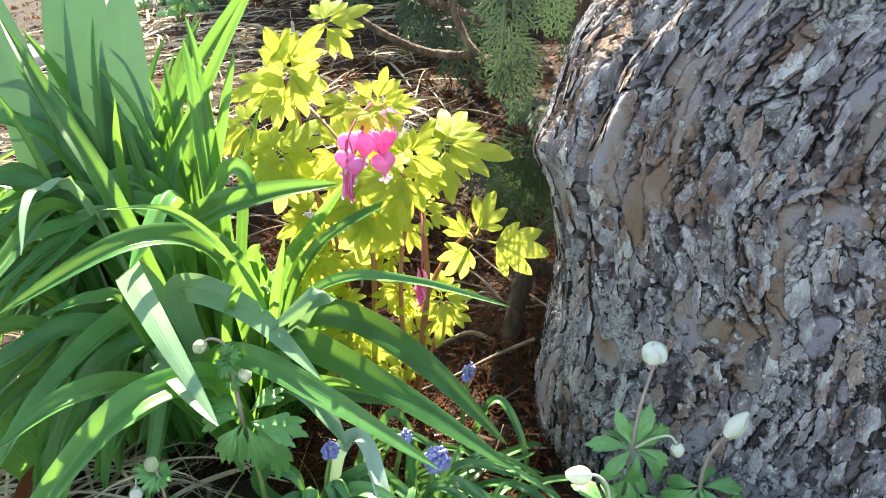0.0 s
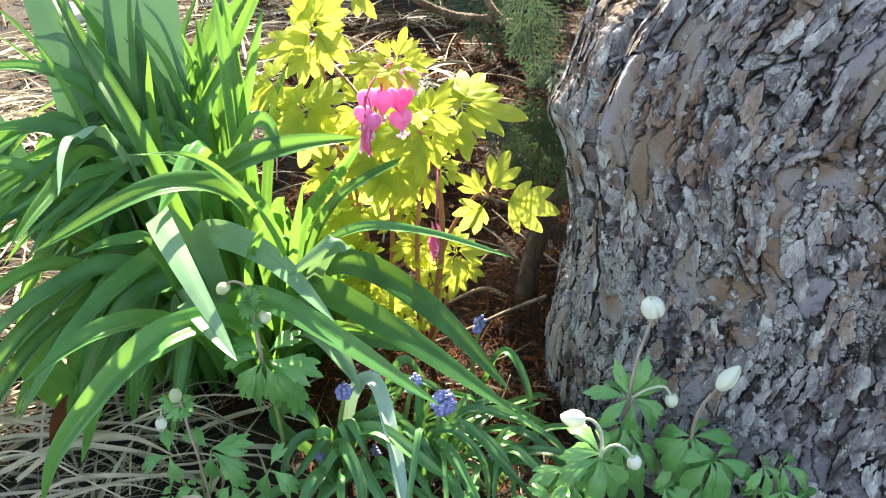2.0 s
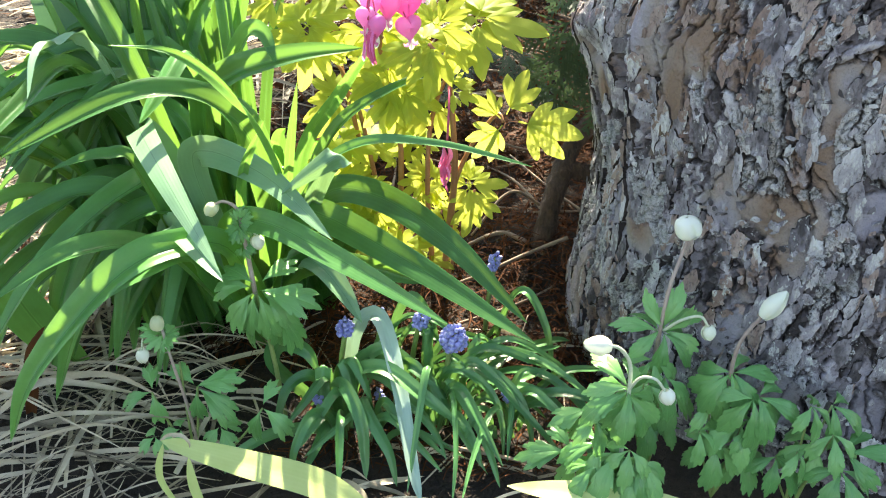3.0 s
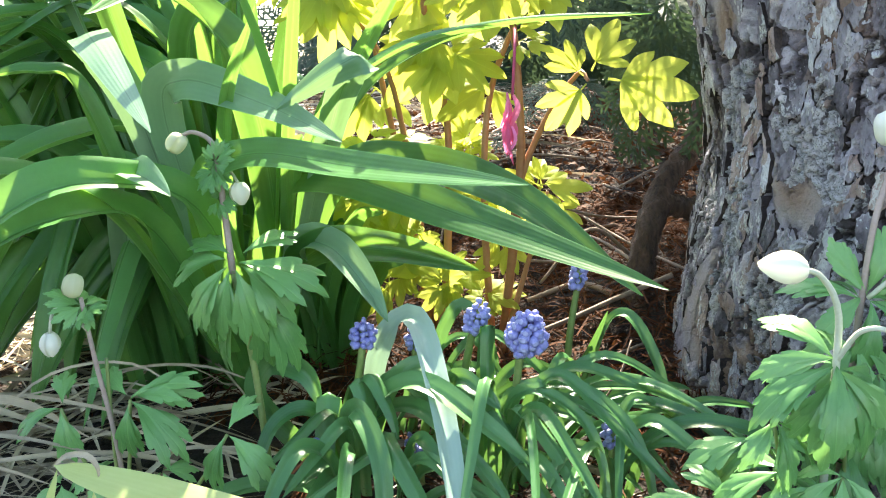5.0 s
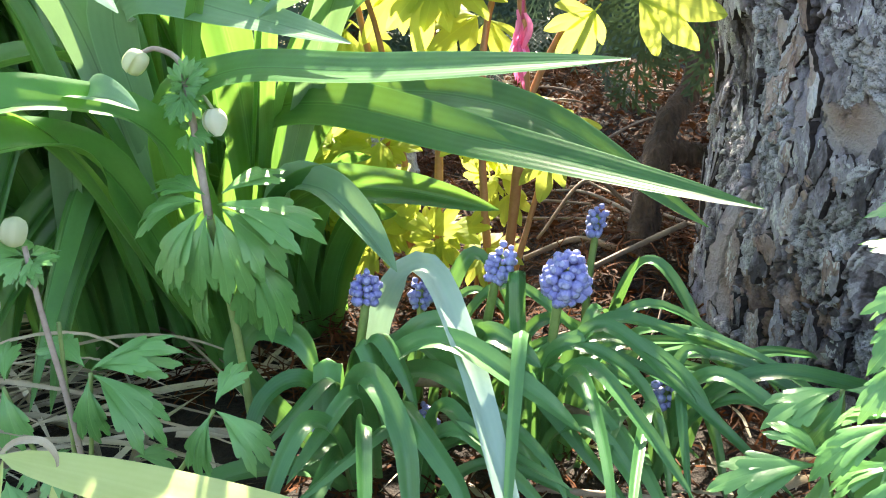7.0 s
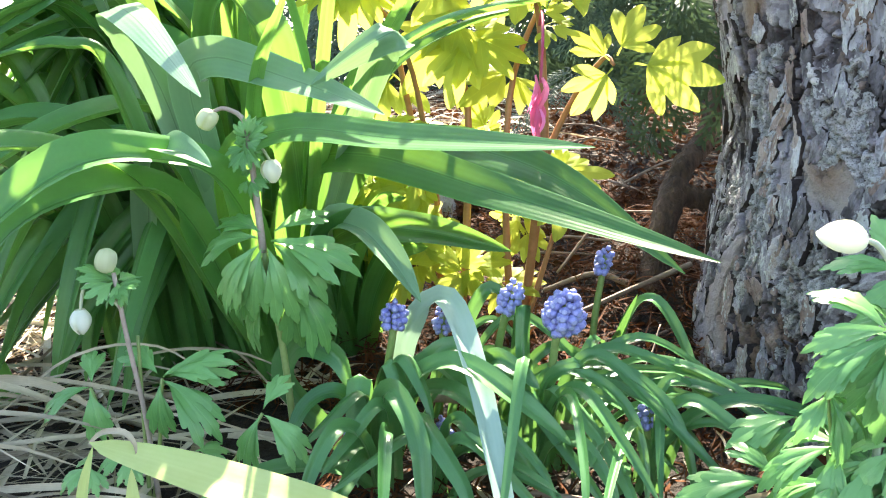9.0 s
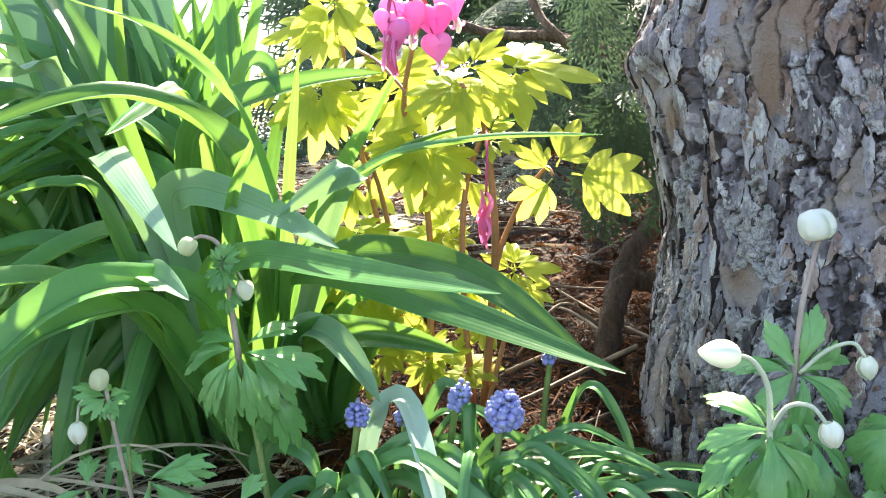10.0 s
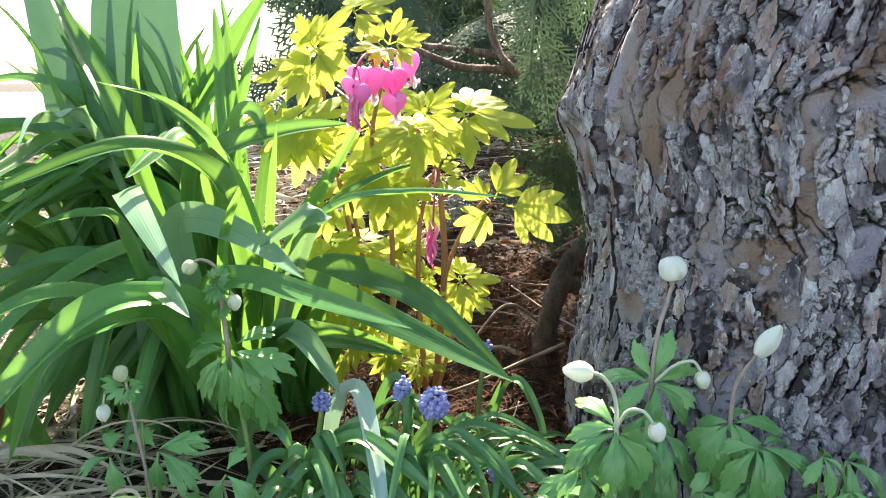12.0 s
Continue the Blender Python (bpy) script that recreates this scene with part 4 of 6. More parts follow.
def fill_blades():
    r = random.Random(21)
    for i in range(150):
        b = Vector((r.uniform(-0.33, -0.20), r.uniform(0.78, 0.88), 0.05))
        up = i % 3 == 0
        a = radians(r.uniform(60, 200)) if up else radians(r.uniform(110, 265))
        reach = r.uniform(0.04, 0.17) if up else r.uniform(0.13, 0.30)
        peak = r.uniform(0.30, 0.42) if up else r.uniform(0.15, 0.29)
        if up and b.y < 0.79:
            b.y += 0.07
        drop = 0.0 if up else r.uniform(0.02, 0.16)
        d = Vector((math.cos(a), math.sin(a) * 0.8, 0))
        tip = b + d * reach
        if tip.y < 0.60 or tip.x > -0.10 or (not up and tip.y < 0.75 and peak - drop < 0.18):
            continue
        if up:
            q = [b, b + d * reach * 0.25 + Vector((0, 0, peak * 0.5)), b + d * reach * 0.6 + Vector((0, 0, peak * 0.85)), tip + Vector((0, 0, peak))]
        else:
            q = [b, b + d * reach * 0.16 + Vector((0, 0, peak * 0.70)), b + d * reach * 0.45 + Vector((0, 0, peak)), b + d * reach * 0.78 + Vector((0, 0, peak - drop * 0.45)), tip + Vector((0, 0, max(0.02, peak - drop)))]
        hint = (-d.x * 0.8 + r.uniform(-0.6, 0.6), -d.y - 0.5, 0.5) if up else (r.uniform(-0.3, 0.3), -0.4, 1)
        blade(r.uniform(0.009, 0.015) if up else r.uniform(0.012, 0.024), *q, hint=hint, twist=r.uniform(-0.5, 0.5))


def inner_blades():
    """Short shaded leaves packed round the crown of the clump."""
    r = random.Random(91)
    for i in range(95):
        b = Vector((r.uniform(-0.36, -0.14), r.uniform(0.82, 0.93), 0.04))
        a = radians(r.uniform(0, 360))
        d = Vector((math.cos(a), math.sin(a) * 0.7, 0))
        reach, peak = r.uniform(0.02, 0.09), r.uniform(0.10, 0.19)
        tip = b + d * reach
        if tip.x > -0.09 or tip.y < 0.69:
            continue
        blade(r.uniform(0.014, 0.024), b, b + d * reach * 0.2 + Vector((0, 0, peak * 0.55)), b + d * reach * 0.6 + Vector((0, 0, peak * 0.9)), tip + Vector((0, 0, peak * r.uniform(0.8, 1.0))), hint=(r.uniform(-0.6, 0.6), -1, 0.3), twist=r.uniform(-0.6, 0.6))


def low_blades():
    """Older outer leaves that arch over and trail towards the straw."""
    r = random.Random(57)
    for i in range(26):
        b = Vector((r.uniform(-0.30, -0.19), r.uniform(0.76, 0.84), 0.05))
        a = radians(r.uniform(185, 262))
        d = Vector((math.cos(a), math.sin(a) * 0.8, 0))
        reach, peak = r.uniform(0.12, 0.24), r.uniform(0.10, 0.18)
        tip = b + d * reach
        if tip.y < 0.655 or (tip.x > -0.225 and tip.y < 0.70):
            continue
        e = Vector((-d.y, d.x, 0)) * r.uniform(-0.03, 0.03)
        blade(r.uniform(0.015, 0.024), b, b + d * reach * 0.2 + Vector((0, 0, peak * 0.75)), b + d * reach * 0.48 + e * 0.4 + Vector((0, 0, peak)), b + d * reach * 0.8 + e + Vector((0, 0, peak * 0.62)), tip + e + Vector((0, 0, r.uniform(0.0, 0.05))), hint=(r.uniform(-0.3, 0.3), -0.6, 0.9))


fill_blades()
inner_blades()
low_blades()


# ---- tall broad leaves behind the daylily ----
def build_broad():
    plant = thing("tulip_plant", (-0.32, 0.88, 0.06), "tall broad blue-green tulip leaves standing upright", "bulb plant")
    for i, (w, pts, h) in enumerate((
        (0.050, [(-0.30, 0.88, 0.05), (-0.300, 0.87, 0.25), (-0.293, 0.862, 0.40), (-0.285, 0.87, 0.50)], (0.15, -1, 0.1)),
        (0.052, [(-0.32, 0.88, 0.05), (-0.330, 0.88, 0.25), (-0.330, 0.885, 0.42), (-0.325, 0.90, 0.56)], (-0.1, -1, 0.1)),
        (0.048, [(-0.34, 0.87, 0.05), (-0.365, 0.85, 0.25), (-0.385, 0.85, 0.40), (-0.42, 0.86, 0.53)], (0.3, -1, 0.1)),
        (0.044, [(-0.33, 0.90, 0.05), (-0.36, 0.90, 0.28), (-0.365, 0.91, 0.44), (-0.36, 0.93, 0.58)], (-0.4, -1, 0.1)),
        (0.046, [(-0.36, 0.86, 0.05), (-0.42, 0.82, 0.22), (-0.46, 0.80, 0.34), (-0.52, 0.80, 0.44)], (0.4, -1, 0.2)),
    )):
        v, f, u = ribbon(pts, w, h, 0.22, 24, 8, full=0.5, base=0.6, blunt=0.6, wave=0.05, seed=i)
        part("leaf", mesh_of("leaf", v, f, M_BROAD, u), plant)


build_broad()


# ---- lobed leaves ----
def lobed(length, half, seed=0, cup=0.10, droop=0.18):
    """A cut leaflet along +y from the origin: half is one side's outline, as (along, out) in lengths."""
    r = random.Random(seed)
    verts, faces, uvs = [], [], []
    rows, across = [], 4
    for sd in (-1, 1):
        o = [(a + r.uniform(-0.02, 0.02), b * r.uniform(0.88, 1.12)) for a, b in half]
        o[0], o[-1] = half[0], half[-1]
        fine = [(q.x, max(0.0, q.y)) for q in smooth_line([(a, b, 0) for a, b in o], (len(o) - 1) * 3)]
        n = len(fine)
        base = len(verts)
        for i, (a, b) in enumerate(fine):
            m = i / (n - 1)
            for j in range(across + 1):
                q = j / across
                y = (m + (a - m) * q) * length
                x = sd * b * q * length
                z = cup * abs(x) - droop * y * y / length - 0.9 * x * x / length * 0.3
                z += 0.02 * length * math.sin(9 * m + seed) * q
                verts.append(Vector((x, y, z)))
                uvs.append((0.5 + 0.5 * sd * q, m))
        k = across + 1
        for i in range(n - 1):
            for j in range(across):
                q = (base + i * k + j, base + i * k + j + 1, base + (i + 1) * k + j + 1, base + (i + 1) * k + j)
                faces.append(q if sd < 0 else q[::-1])
    return verts, faces, uvs


FINGER = [(0, 0), (0.10, 0.050), (0.30, 0.110), (0.52, 0.160), (0.70, 0.165), (0.86, 0.105), (0.95, 0.05), (1, 0)]
FINGERS = {"five": ((0, 1.0), (29, 0.90), (-30, 0.86), (60, 0.68), (-58, 0.60)), "three": ((0, 1.0), (31, 0.78), (-33, 0.66)), "four": ((0, 1.0), (30, 0.87), (-32, 0.78), (62, 0.60))}
GOLD_WIDE, GOLD_NARROW, GOLD_DEEP = "five", "three", "four"


def palmate(parts, cup=0.10, droop=0.18):
    """Leaflets at the given angles, lengths and outlines round one joint."""
    out = []
    for i, (deg, length, half, tilt) in enumerate(parts):
        if isinstance(half, str):
            m = Matrix.Rotation(radians(-deg), 4, "Z") @ Matrix.Rotation(radians(tilt), 4, "X")
            out.append(moved(ribbon([(0, 0, 0), (0, 0.004, 0.0003), (0, 0.010, 0)], 0.0014, (0, 0, 1), 0.3, 3, 2, full=0.3, base=1.0), m))
            for k, (a, q) in enumerate(FINGERS[half]):
                rr = random.Random(i * 31 + k * 7 + int(length * 9000))
                f = lobed(length * q * rr.uniform(0.93, 1.05) * 0.86, FINGER, i * 7 + k, cup, droop)
                out.append(moved(f, m @ Matrix.Translation((0, 0.007, 0.0004 * abs(a) / 20)) @ Matrix.Rotation(radians(-a + rr.uniform(-3, 3)), 4, "Z")))
            continue
        m = Matrix.Rotation(radians(-deg), 4, "Z") @ Matrix.Rotation(radians(tilt), 4, "X") @ Matrix.Translation((0, 0.001, 0.0006 * i))
        out.append(moved(lobed(length, half, i * 7 + int(length * 1000), cup, droop), m))
    return joined(out)


def leaf_mesh(parts, mat, cup=0.06, droop=0.20):
    v, f, u = palmate(parts, cup, droop)
    return mesh_of("leaf", v, f, mat, u)


GOLD = [
    leaf_mesh([(0, 0.050, GOLD_WIDE, -4), (84, 0.040, GOLD_DEEP, -10), (-84, 0.038, GOLD_NARROW, -8)], M_GOLD),
    leaf_mesh([(0, 0.052, GOLD_DEEP, -4), (80, 0.040, GOLD_NARROW, -10), (-86, 0.042, GOLD_DEEP, -12)], M_GOLD),
    leaf_mesh([(0, 0.052, GOLD_NARROW, 2), (72, 0.046, GOLD_NARROW, -8), (-72, 0.044, GOLD_WIDE, -8)], M_GOLD),
    leaf_mesh([(0, 0.030, GOLD_NARROW, 10), (58, 0.027, GOLD_NARROW, 4), (-58, 0.027, GOLD_NARROW, 4)], M_GOLD),
    leaf_mesh([(0, 0.047, GOLD_WIDE, 0)], M_GOLD),
    leaf_mesh([(0, 0.047, GOLD_DEEP, 0)], M_GOLD),
]


# ---- bleeding heart ----
def build_bleeding_heart():
    plant = thing("bleeding_heart", (-0.06, 0.88, 0.06), "golden-leaved bleeding heart with pink flowers in bark mulch", "perennial")
    stems = [
        ([(-0.075, 0.875, 0.05), (-0.070, 0.87, 0.146), (-0.070, 0.87, 0.238), (-0.085, 0.86, 0.32), (-0.06, 0.82, 0.40)], 0.0035, 0.0018),
        ([(-0.028, 0.86, 0.06), (-0.014, 0.832, 0.19), (-0.014, 0.825, 0.25), (-0.02, 0.82, 0.31), (-0.035, 0.81, 0.335)], 0.0038, 0.0018),
        ([(-0.025, 0.86, 0.06), (-0.016, 0.835, 0.18), (0.002, 0.83, 0.235), (0.025, 0.82, 0.27), (0.032, 0.812, 0.266)], 0.0030, 0.0012),
        ([(-0.035, 0.86, 0.07), (-0.040, 0.845, 0.18), (-0.035, 0.845, 0.26), (-0.01, 0.85, 0.32), (0.008, 0.853, 0.340)], 0.0030, 0.0013),
        ([(-0.085, 0.89, 0.06), (-0.11, 0.89, 0.20), (-0.135, 0.90, 0.32), (-0.145, 0.905, 0.405)], 0.0032, 0.0015),
        ([(-0.08, 0.89, 0.06), (-0.10, 0.88, 0.20), (-0.118, 0.875, 0.28), (-0.150, 0.862, 0.328)], 0.0030, 0.0013),
        ([(-0.07, 0.86, 0.06), (-0.08, 0.86, 0.10), (-0.096, 0.86, 0.126)], 0.0022, 0.0012),
        ([(-0.05, 0.85, 0.05), (-0.045, 0.85, 0.08), (-0.044, 0.848, 0.105)], 0.0022, 0.0012),
        ([(-0.028, 0.85, 0.06), (-0.006, 0.845, 0.14), (0.006, 0.84, 0.188)], 0.0026, 0.0012),
        ([(-0.13, 0.905, 0.37), (-0.105, 0.875, 0.355), (-0.08, 0.85, 0.33)], 0.0016, 0.0014),
    ]
    for i, (pts, a, b) in enumerate(stems):
        part("stem", mesh_of("stem", *tube(pts, a, b, 16, 7, 0.04, i)[:2], M_STEM), plant)
    r = random.Random(3)
    C = (0, -0.75, 0.66)
    leaves = [
        (4, (0.045, 0.812, 0.267), (0.105, 0.797, 0.258), (0, -0.92, 0.4), 1.28), (4, (0.031, 0.81, 0.264), (0.006, 0.80, 0.236), (0, -0.92, 0.4), 0.88), (5, (0.029, 0.813, 0.269), (0.004, 0.815, 0.290), (0, -0.92, 0.4), 0.72), (5, (0.034, 0.815, 0.272), (0.054, 0.835, 0.312), (0, -0.92, 0.4), 1.0),
        (2, (0.008, 0.853, 0.340), (0.076, 0.848, 0.341), C, 1.25), (0, (0.004, 0.855, 0.342), (0.010, 0.894, 0.378), C, 0.9), (1, (0.004, 0.848, 0.336), (-0.03, 0.83, 0.33), C, 0.9),
        (1, (-0.033, 0.808, 0.337), (-0.030, 0.775, 0.300), C, 1.0), (0, (-0.036, 0.812, 0.340), (-0.075, 0.80, 0.325), C, 0.95), (2, (-0.02, 0.825, 0.345), (0.0, 0.84, 0.385), C, 0.8),
        (3, (-0.052, 0.776, 0.407), (-0.044, 0.787, 0.436), (0, -0.9, 0.4), 1.0), (3, (-0.045, 0.772, 0.406), (-0.014, 0.764, 0.414), C, 0.95), (3, (-0.056, 0.772, 0.405), (-0.078, 0.762, 0.402), C, 0.85), (3, (-0.050, 0.770, 0.404), (-0.046, 0.745, 0.392), C, 0.8),
        (2, (-0.144, 0.906, 0.408), (-0.120, 0.907, 0.446), C, 1.05), (2, (-0.148, 0.903, 0.402), (-0.200, 0.905, 0.385), C, 1.1), (0, (-0.142, 0.900, 0.402), (-0.110, 0.89, 0.375), C, 1.05), (1, (-0.15, 0.905, 0.41), (-0.175, 0.92, 0.45), C, 0.9), (2, (-0.105, 0.94, 0.445), (-0.06, 0.94, 0.47), C, 0.95),
        (0, (-0.152, 0.862, 0.330), (-0.111, 0.85, 0.307), C, 1.05), (1, (-0.152, 0.864, 0.333), (-0.120, 0.88, 0.368), C, 1.05), (0, (-0.156, 0.862, 0.329), (-0.198, 0.86, 0.318), C, 1.0), (1, (-0.152, 0.858, 0.326), (-0.158, 0.845, 0.288), C, 1.0), (0, (-0.185, 0.90, 0.36), (-0.21, 0.89, 0.34), C, 1.0),
        (1, (-0.10, 0.872, 0.335), (-0.085, 0.85, 0.30), C, 1.1), (0, (-0.098, 0.874, 0.342), (-0.07, 0.885, 0.37), C, 1.0),
        (1, (-0.066, 0.838, 0.287), (-0.075, 0.82, 0.245), C, 1.0), (0, (-0.062, 0.836, 0.290), (-0.022, 0.825, 0.272), C, 0.95), (0, (-0.070, 0.838, 0.29), (-0.108, 0.83, 0.285), C, 0.9),
        (3, (-0.018, 0.82, 0.298), (-0.012, 0.815, 0.325), C, 0.9), (3, (-0.014, 0.818, 0.292), (0.006, 0.81, 0.285), C, 0.8),
        (2, (0.006, 0.842, 0.189), (0.038, 0.852, 0.192), C, 0.78), (1, (0.002, 0.838, 0.186), (0.000, 0.825, 0.160), C, 0.72), (3, (0.002, 0.842, 0.19), (-0.02, 0.84, 0.20), C, 0.9),
    ]
    for a, b, c in ((-0.09, 0.91, 0.38), (-0.06, 0.89, 0.33), (-0.085, 0.90, 0.29), (-0.045, 0.885, 0.26), (-0.13, 0.895, 0.26)):
        leaves.append((r.choice((0, 1, 2)), (a, b, c), (a + r.uniform(-0.04, 0.04), b - 0.01, c + r.uniform(-0.035, 0.03)), C, r.uniform(0.9, 1.1)))
    for k, a, tip, h, sz in leaves:
        if k < 3:
            a = Vector(a) + Vector((r.uniform(-0.010, 0.010), r.uniform(-0.008, 0.008), r.uniform(-0.010, 0.010)))
        part("leaf", GOLD[k], plant, aim(a, tip, (h[0] + r.uniform(-0.25, 0.25), h[1], h[2] + r.uniform(-0.15, 0.25)), sz))
    # younger leaves low in the clump
    for x, y, z in ((-0.126, 0.86, 0.216), (-0.10, 0.90, 0.221), (-0.059, 0.90, 0.216), (-0.10, 0.86, 0.126), (-0.042, 0.85, 0.107), (-0.048, 0.86, 0.184), (-0.112, 0.87, 0.181), (-0.073, 0.90, 0.199), (-0.136, 0.85, 0.178), (-0.09, 0.855, 0.15), (-0.03, 0.865, 0.15), (-0.07, 0.845, 0.12), (-0.118, 0.85, 0.115)):
        for q in range(3):
            a = r.uniform(0, 2 * math.pi)
            p = Vector((x + r.uniform(-0.008, 0.008), y + r.uniform(-0.01, 0.01), z + r.uniform(-0.006, 0.006)))
            part("leaf", GOLD[r.choice((0, 1, 2, 3))], plant, aim(p, p + Vector((math.cos(a), -0.2, 0.6 * math.sin(a))), (r.uniform(-0.3, 0.3), -0.6, 0.8), r.uniform(0.6, 0.85)))

    # flowers on a drooping raceme
    def heart(scale):
        """Two puffed lobes round a notch, tapering to a waist whose tips flick outward."""
        v, f, u = [], [], []
        n, k = 7, 40
        for side in (1, -1):
            o = len(v)
            for i in range(n + 1):
                q = 1 - (1 - i / n) ** 1.6
                for j in range(k):
                    a = j / k * 2 * math.pi
                    x = math.sin(a) ** 3
                    z = (13 * math.cos(a) - 5 * math.cos(2 * a) - 2 * math.cos(3 * a) - math.cos(4 * a)) / 16
                    x *= 0.55
                    z = z * (0.60 if z < 0 else 0.60 - 0.10 * math.exp(-(x / 0.16) ** 2)) - 0.42 + 0.12 * math.exp(-(x / 0.20) ** 2) * (z > 0)
                    puff = 0.34 * math.sqrt(max(0.0, 1 - q * q)) * (0.55 + 0.45 * min(1.0, max(0.0, (z + 1.05) / 0.6)))
                    v.append(Vector((x * q, side * puff, -0.36 + (z + 0.36) * q)) * scale)
                    u.append((j / k, i / n))
            for i in range(n):
                for j in range(k):
                    face = (o + i * k + j, o + i * k + (j + 1) % k, o + (i + 1) * k + (j + 1) % k, o + (i + 1) * k + j)
                    f.append(face if side < 0 else face[::-1])
        flick = [moved(ribbon([(0.03 * sd, 0, -0.92), (0.10 * sd, -0.03, -1.08), (0.24 * sd, -0.05, -1.10), (0.30 * sd, -0.03, -1.0)], 0.15, (0, -1, 0.3), 0.4, 8, 4), Matrix.Scale(scale, 4)) for sd in (-1, 1)]
        return joined([(v, f, u)] + flick)
    hv = heart(0.0215)
    h_me = mesh_of("heart", *hv[:2], M_PETAL, hv[2])
    drop = ribbon([(0, 0, -0.016), (0.0005, 0, -0.022), (0.0, 0, -0.029)], 0.0062, (0, -1, 0), 0.5, 8, 4, full=0.6, base=0.5)
    drop2 = moved(drop, Matrix.Rotation(radians(80), 4, "Z"))
    dj = joined([drop, drop2])
    d_me = mesh_of("inner_petals", *dj[:2], M_WHITE, dj[2])
    stalk = [(-0.060, 0.818, 0.398), (-0.061, 0.79, 0.402), (-0.068, 0.762, 0.400), (-0.0735, 0.742, 0.388), (-0.074, 0.731, 0.372)]
    ra = part("raceme", mesh_of("raceme", *tube(stalk, 0.0012, 0.0008, 18, 6)[:2], M_PETAL_DULL), plant, None, "thin red arching flower stalk")
    for x, y, z, turn, lean, sc in ((-0.042, 0.796, 0.400, 0.75, -18, 1.10), (-0.050, 0.772, 0.387, 0.35, -6, 1.15), (-0.062, 0.760, 0.388, -0.8, 3, 1.10), (-0.074, 0.757, 0.389, 0.9, 6, 1.0), (-0.048, 0.768, 0.367, 0.45, -6, 0.95), (-0.069, 0.738, 0.375, -0.9, 5, 0.95), (-0.076, 0.738, 0.380, 0.8, 8, 0.8)):
        m = Matrix.Translation((x, y, z)) @ Matrix.Rotation(turn, 4, "Z") @ Matrix.Rotation(radians(lean), 4, "Y") @ Matrix.Scale(sc, 4)
        fl = part("flower", h_me, plant, m, "glossy pink heart-shaped flower")
        part("petal_drop", d_me, fl, m, "white inner petals")
        near = min(stalk, key=lambda q: (Vector(q) - Vector((x, y, z + 0.01))).length)
        top = Vector((x, y, z - 0.004 * sc))
        part("stalk", mesh_of("stalk", *tube([near, (Vector(near) + top) / 2 + Vector((0, 0, 0.005)), top], 0.0006, 0.0006, 8, 5)[:2], M_PETAL_DULL), fl, None, "thread-thin red flower stalk")
    for i in range(9):
        x, y, z = -0.073 + r.uniform(-0.005, 0.005), 0.731 + r.uniform(-0.004, 0.004), 0.364 + r.uniform(-0.008, 0.004)
        L = r.uniform(0.014, 0.027)
        v, f, u = ribbon([(x, y, z), (x + r.uniform(-0.002, 0.002), y - 0.003, z - L * 0.5), (x + r.uniform(-0.003, 0.004), y - 0.002, z - L)], r.uniform(0.0018, 0.0036), (r.uniform(-0.6, 0.6), -1, 0), 0.7, 8, 4, full=0.7)
        part("petal", mesh_of("petal", v, f, M_SPENT if i % 3 else M_PETAL, u), plant, None, "shrivelled streaky pink petal")
    # spent flower spike hanging lower
    for i in range(13):
        x, y, z = -0.016 + r.uniform(-0.003, 0.003), 0.770 + r.uniform(-0.003, 0.003), 0.260 - 0.0018 * i
        v, f, u = ribbon([(x, y, z), (x + r.uniform(-0.004, 0.004), y - 0.002, z - 0.009), (x + r.uniform(-0.006, 0.004), y, z - 0.017 - r.uniform(0, 0.008))], r.uniform(0.0024, 0.0050), (r.uniform(-1, 1), -1, 0), 0.7, 8, 4)
        part("petal", mesh_of("petal", v, f, M_PETAL if i % 4 == 3 else M_SPENT, u), plant, None, "wilted thin pink flower")
    part("stem", mesh_of("stem", *tube([(-0.018, 0.825, 0.29), (-0.016, 0.80, 0.30), (-0.015, 0.775, 0.28), (-0.016, 0.772, 0.255)], 0.0012, 0.0009, 12, 6)[:2], M_PETAL_DULL), plant)


build_bleeding_heart()


# ---- anemones ----
TOOTHED = [(0, 0), (0.16, 0.055), (0.36, 0.125), (0.54, 0.175), (0.64, 0.185), (0.67, 0.145), (0.66, 0.115), (0.78, 0.135), (0.85, 0.115), (0.86, 0.080), (0.93, 0.065), (1, 0)]


def cut_leaflet(length, seed, droop=0.8, spread=25, slim=1.0):
    """A wedge-shaped leaflet cut into three toothed lobes, arching down along its length."""
    r = random.Random(seed)
    half = [(a, b * slim) for a, b in TOOTHED]
    out = [lobed(length, half, seed, 0.16, 0.0)]
    for sd in (-1, 1):
        lobe = lobed(length * r.uniform(0.70, 0.84), half, seed + sd + 5, 0.16, 0.0)
        out.append(moved(lobe, Matrix.Translation((0, length * 0.10, -0.0004)) @ Matrix.Rotation(radians(-sd * spread * r.uniform(0.85, 1.15)), 4, "Z")))
    v, f, u = joined(out)
    bent = []
    for q in v:
        t = max(0.0, q.y) / length
        bent.append(Vector((q.x * (1 - 0.15 * t), q.y * (1 - 0.18 * droop * t * t), q.z - droop * length * 0.55 * t * t - 1.6 * q.x * q.x / length * 0.5)))
    return bent, f, u


def anem_leaf(spec, seed, droop=0.8, spread=25, slim=1.0):
    out = []
    for i, (deg, length, tilt) in enumerate(spec):
        m = Matrix.Rotation(radians(-deg), 4, "Z") @ Matrix.Rotation(radians(tilt), 4, "X") @ Matrix.Translation((0, 0.001, 0.0005 * i))
        out.append(moved(cut_leaflet(length, seed * 11 + i, droop, spread, slim), m))
    v, f, u = joined(out)
    return mesh_of("leaf", v, f, M_ANEM, u)


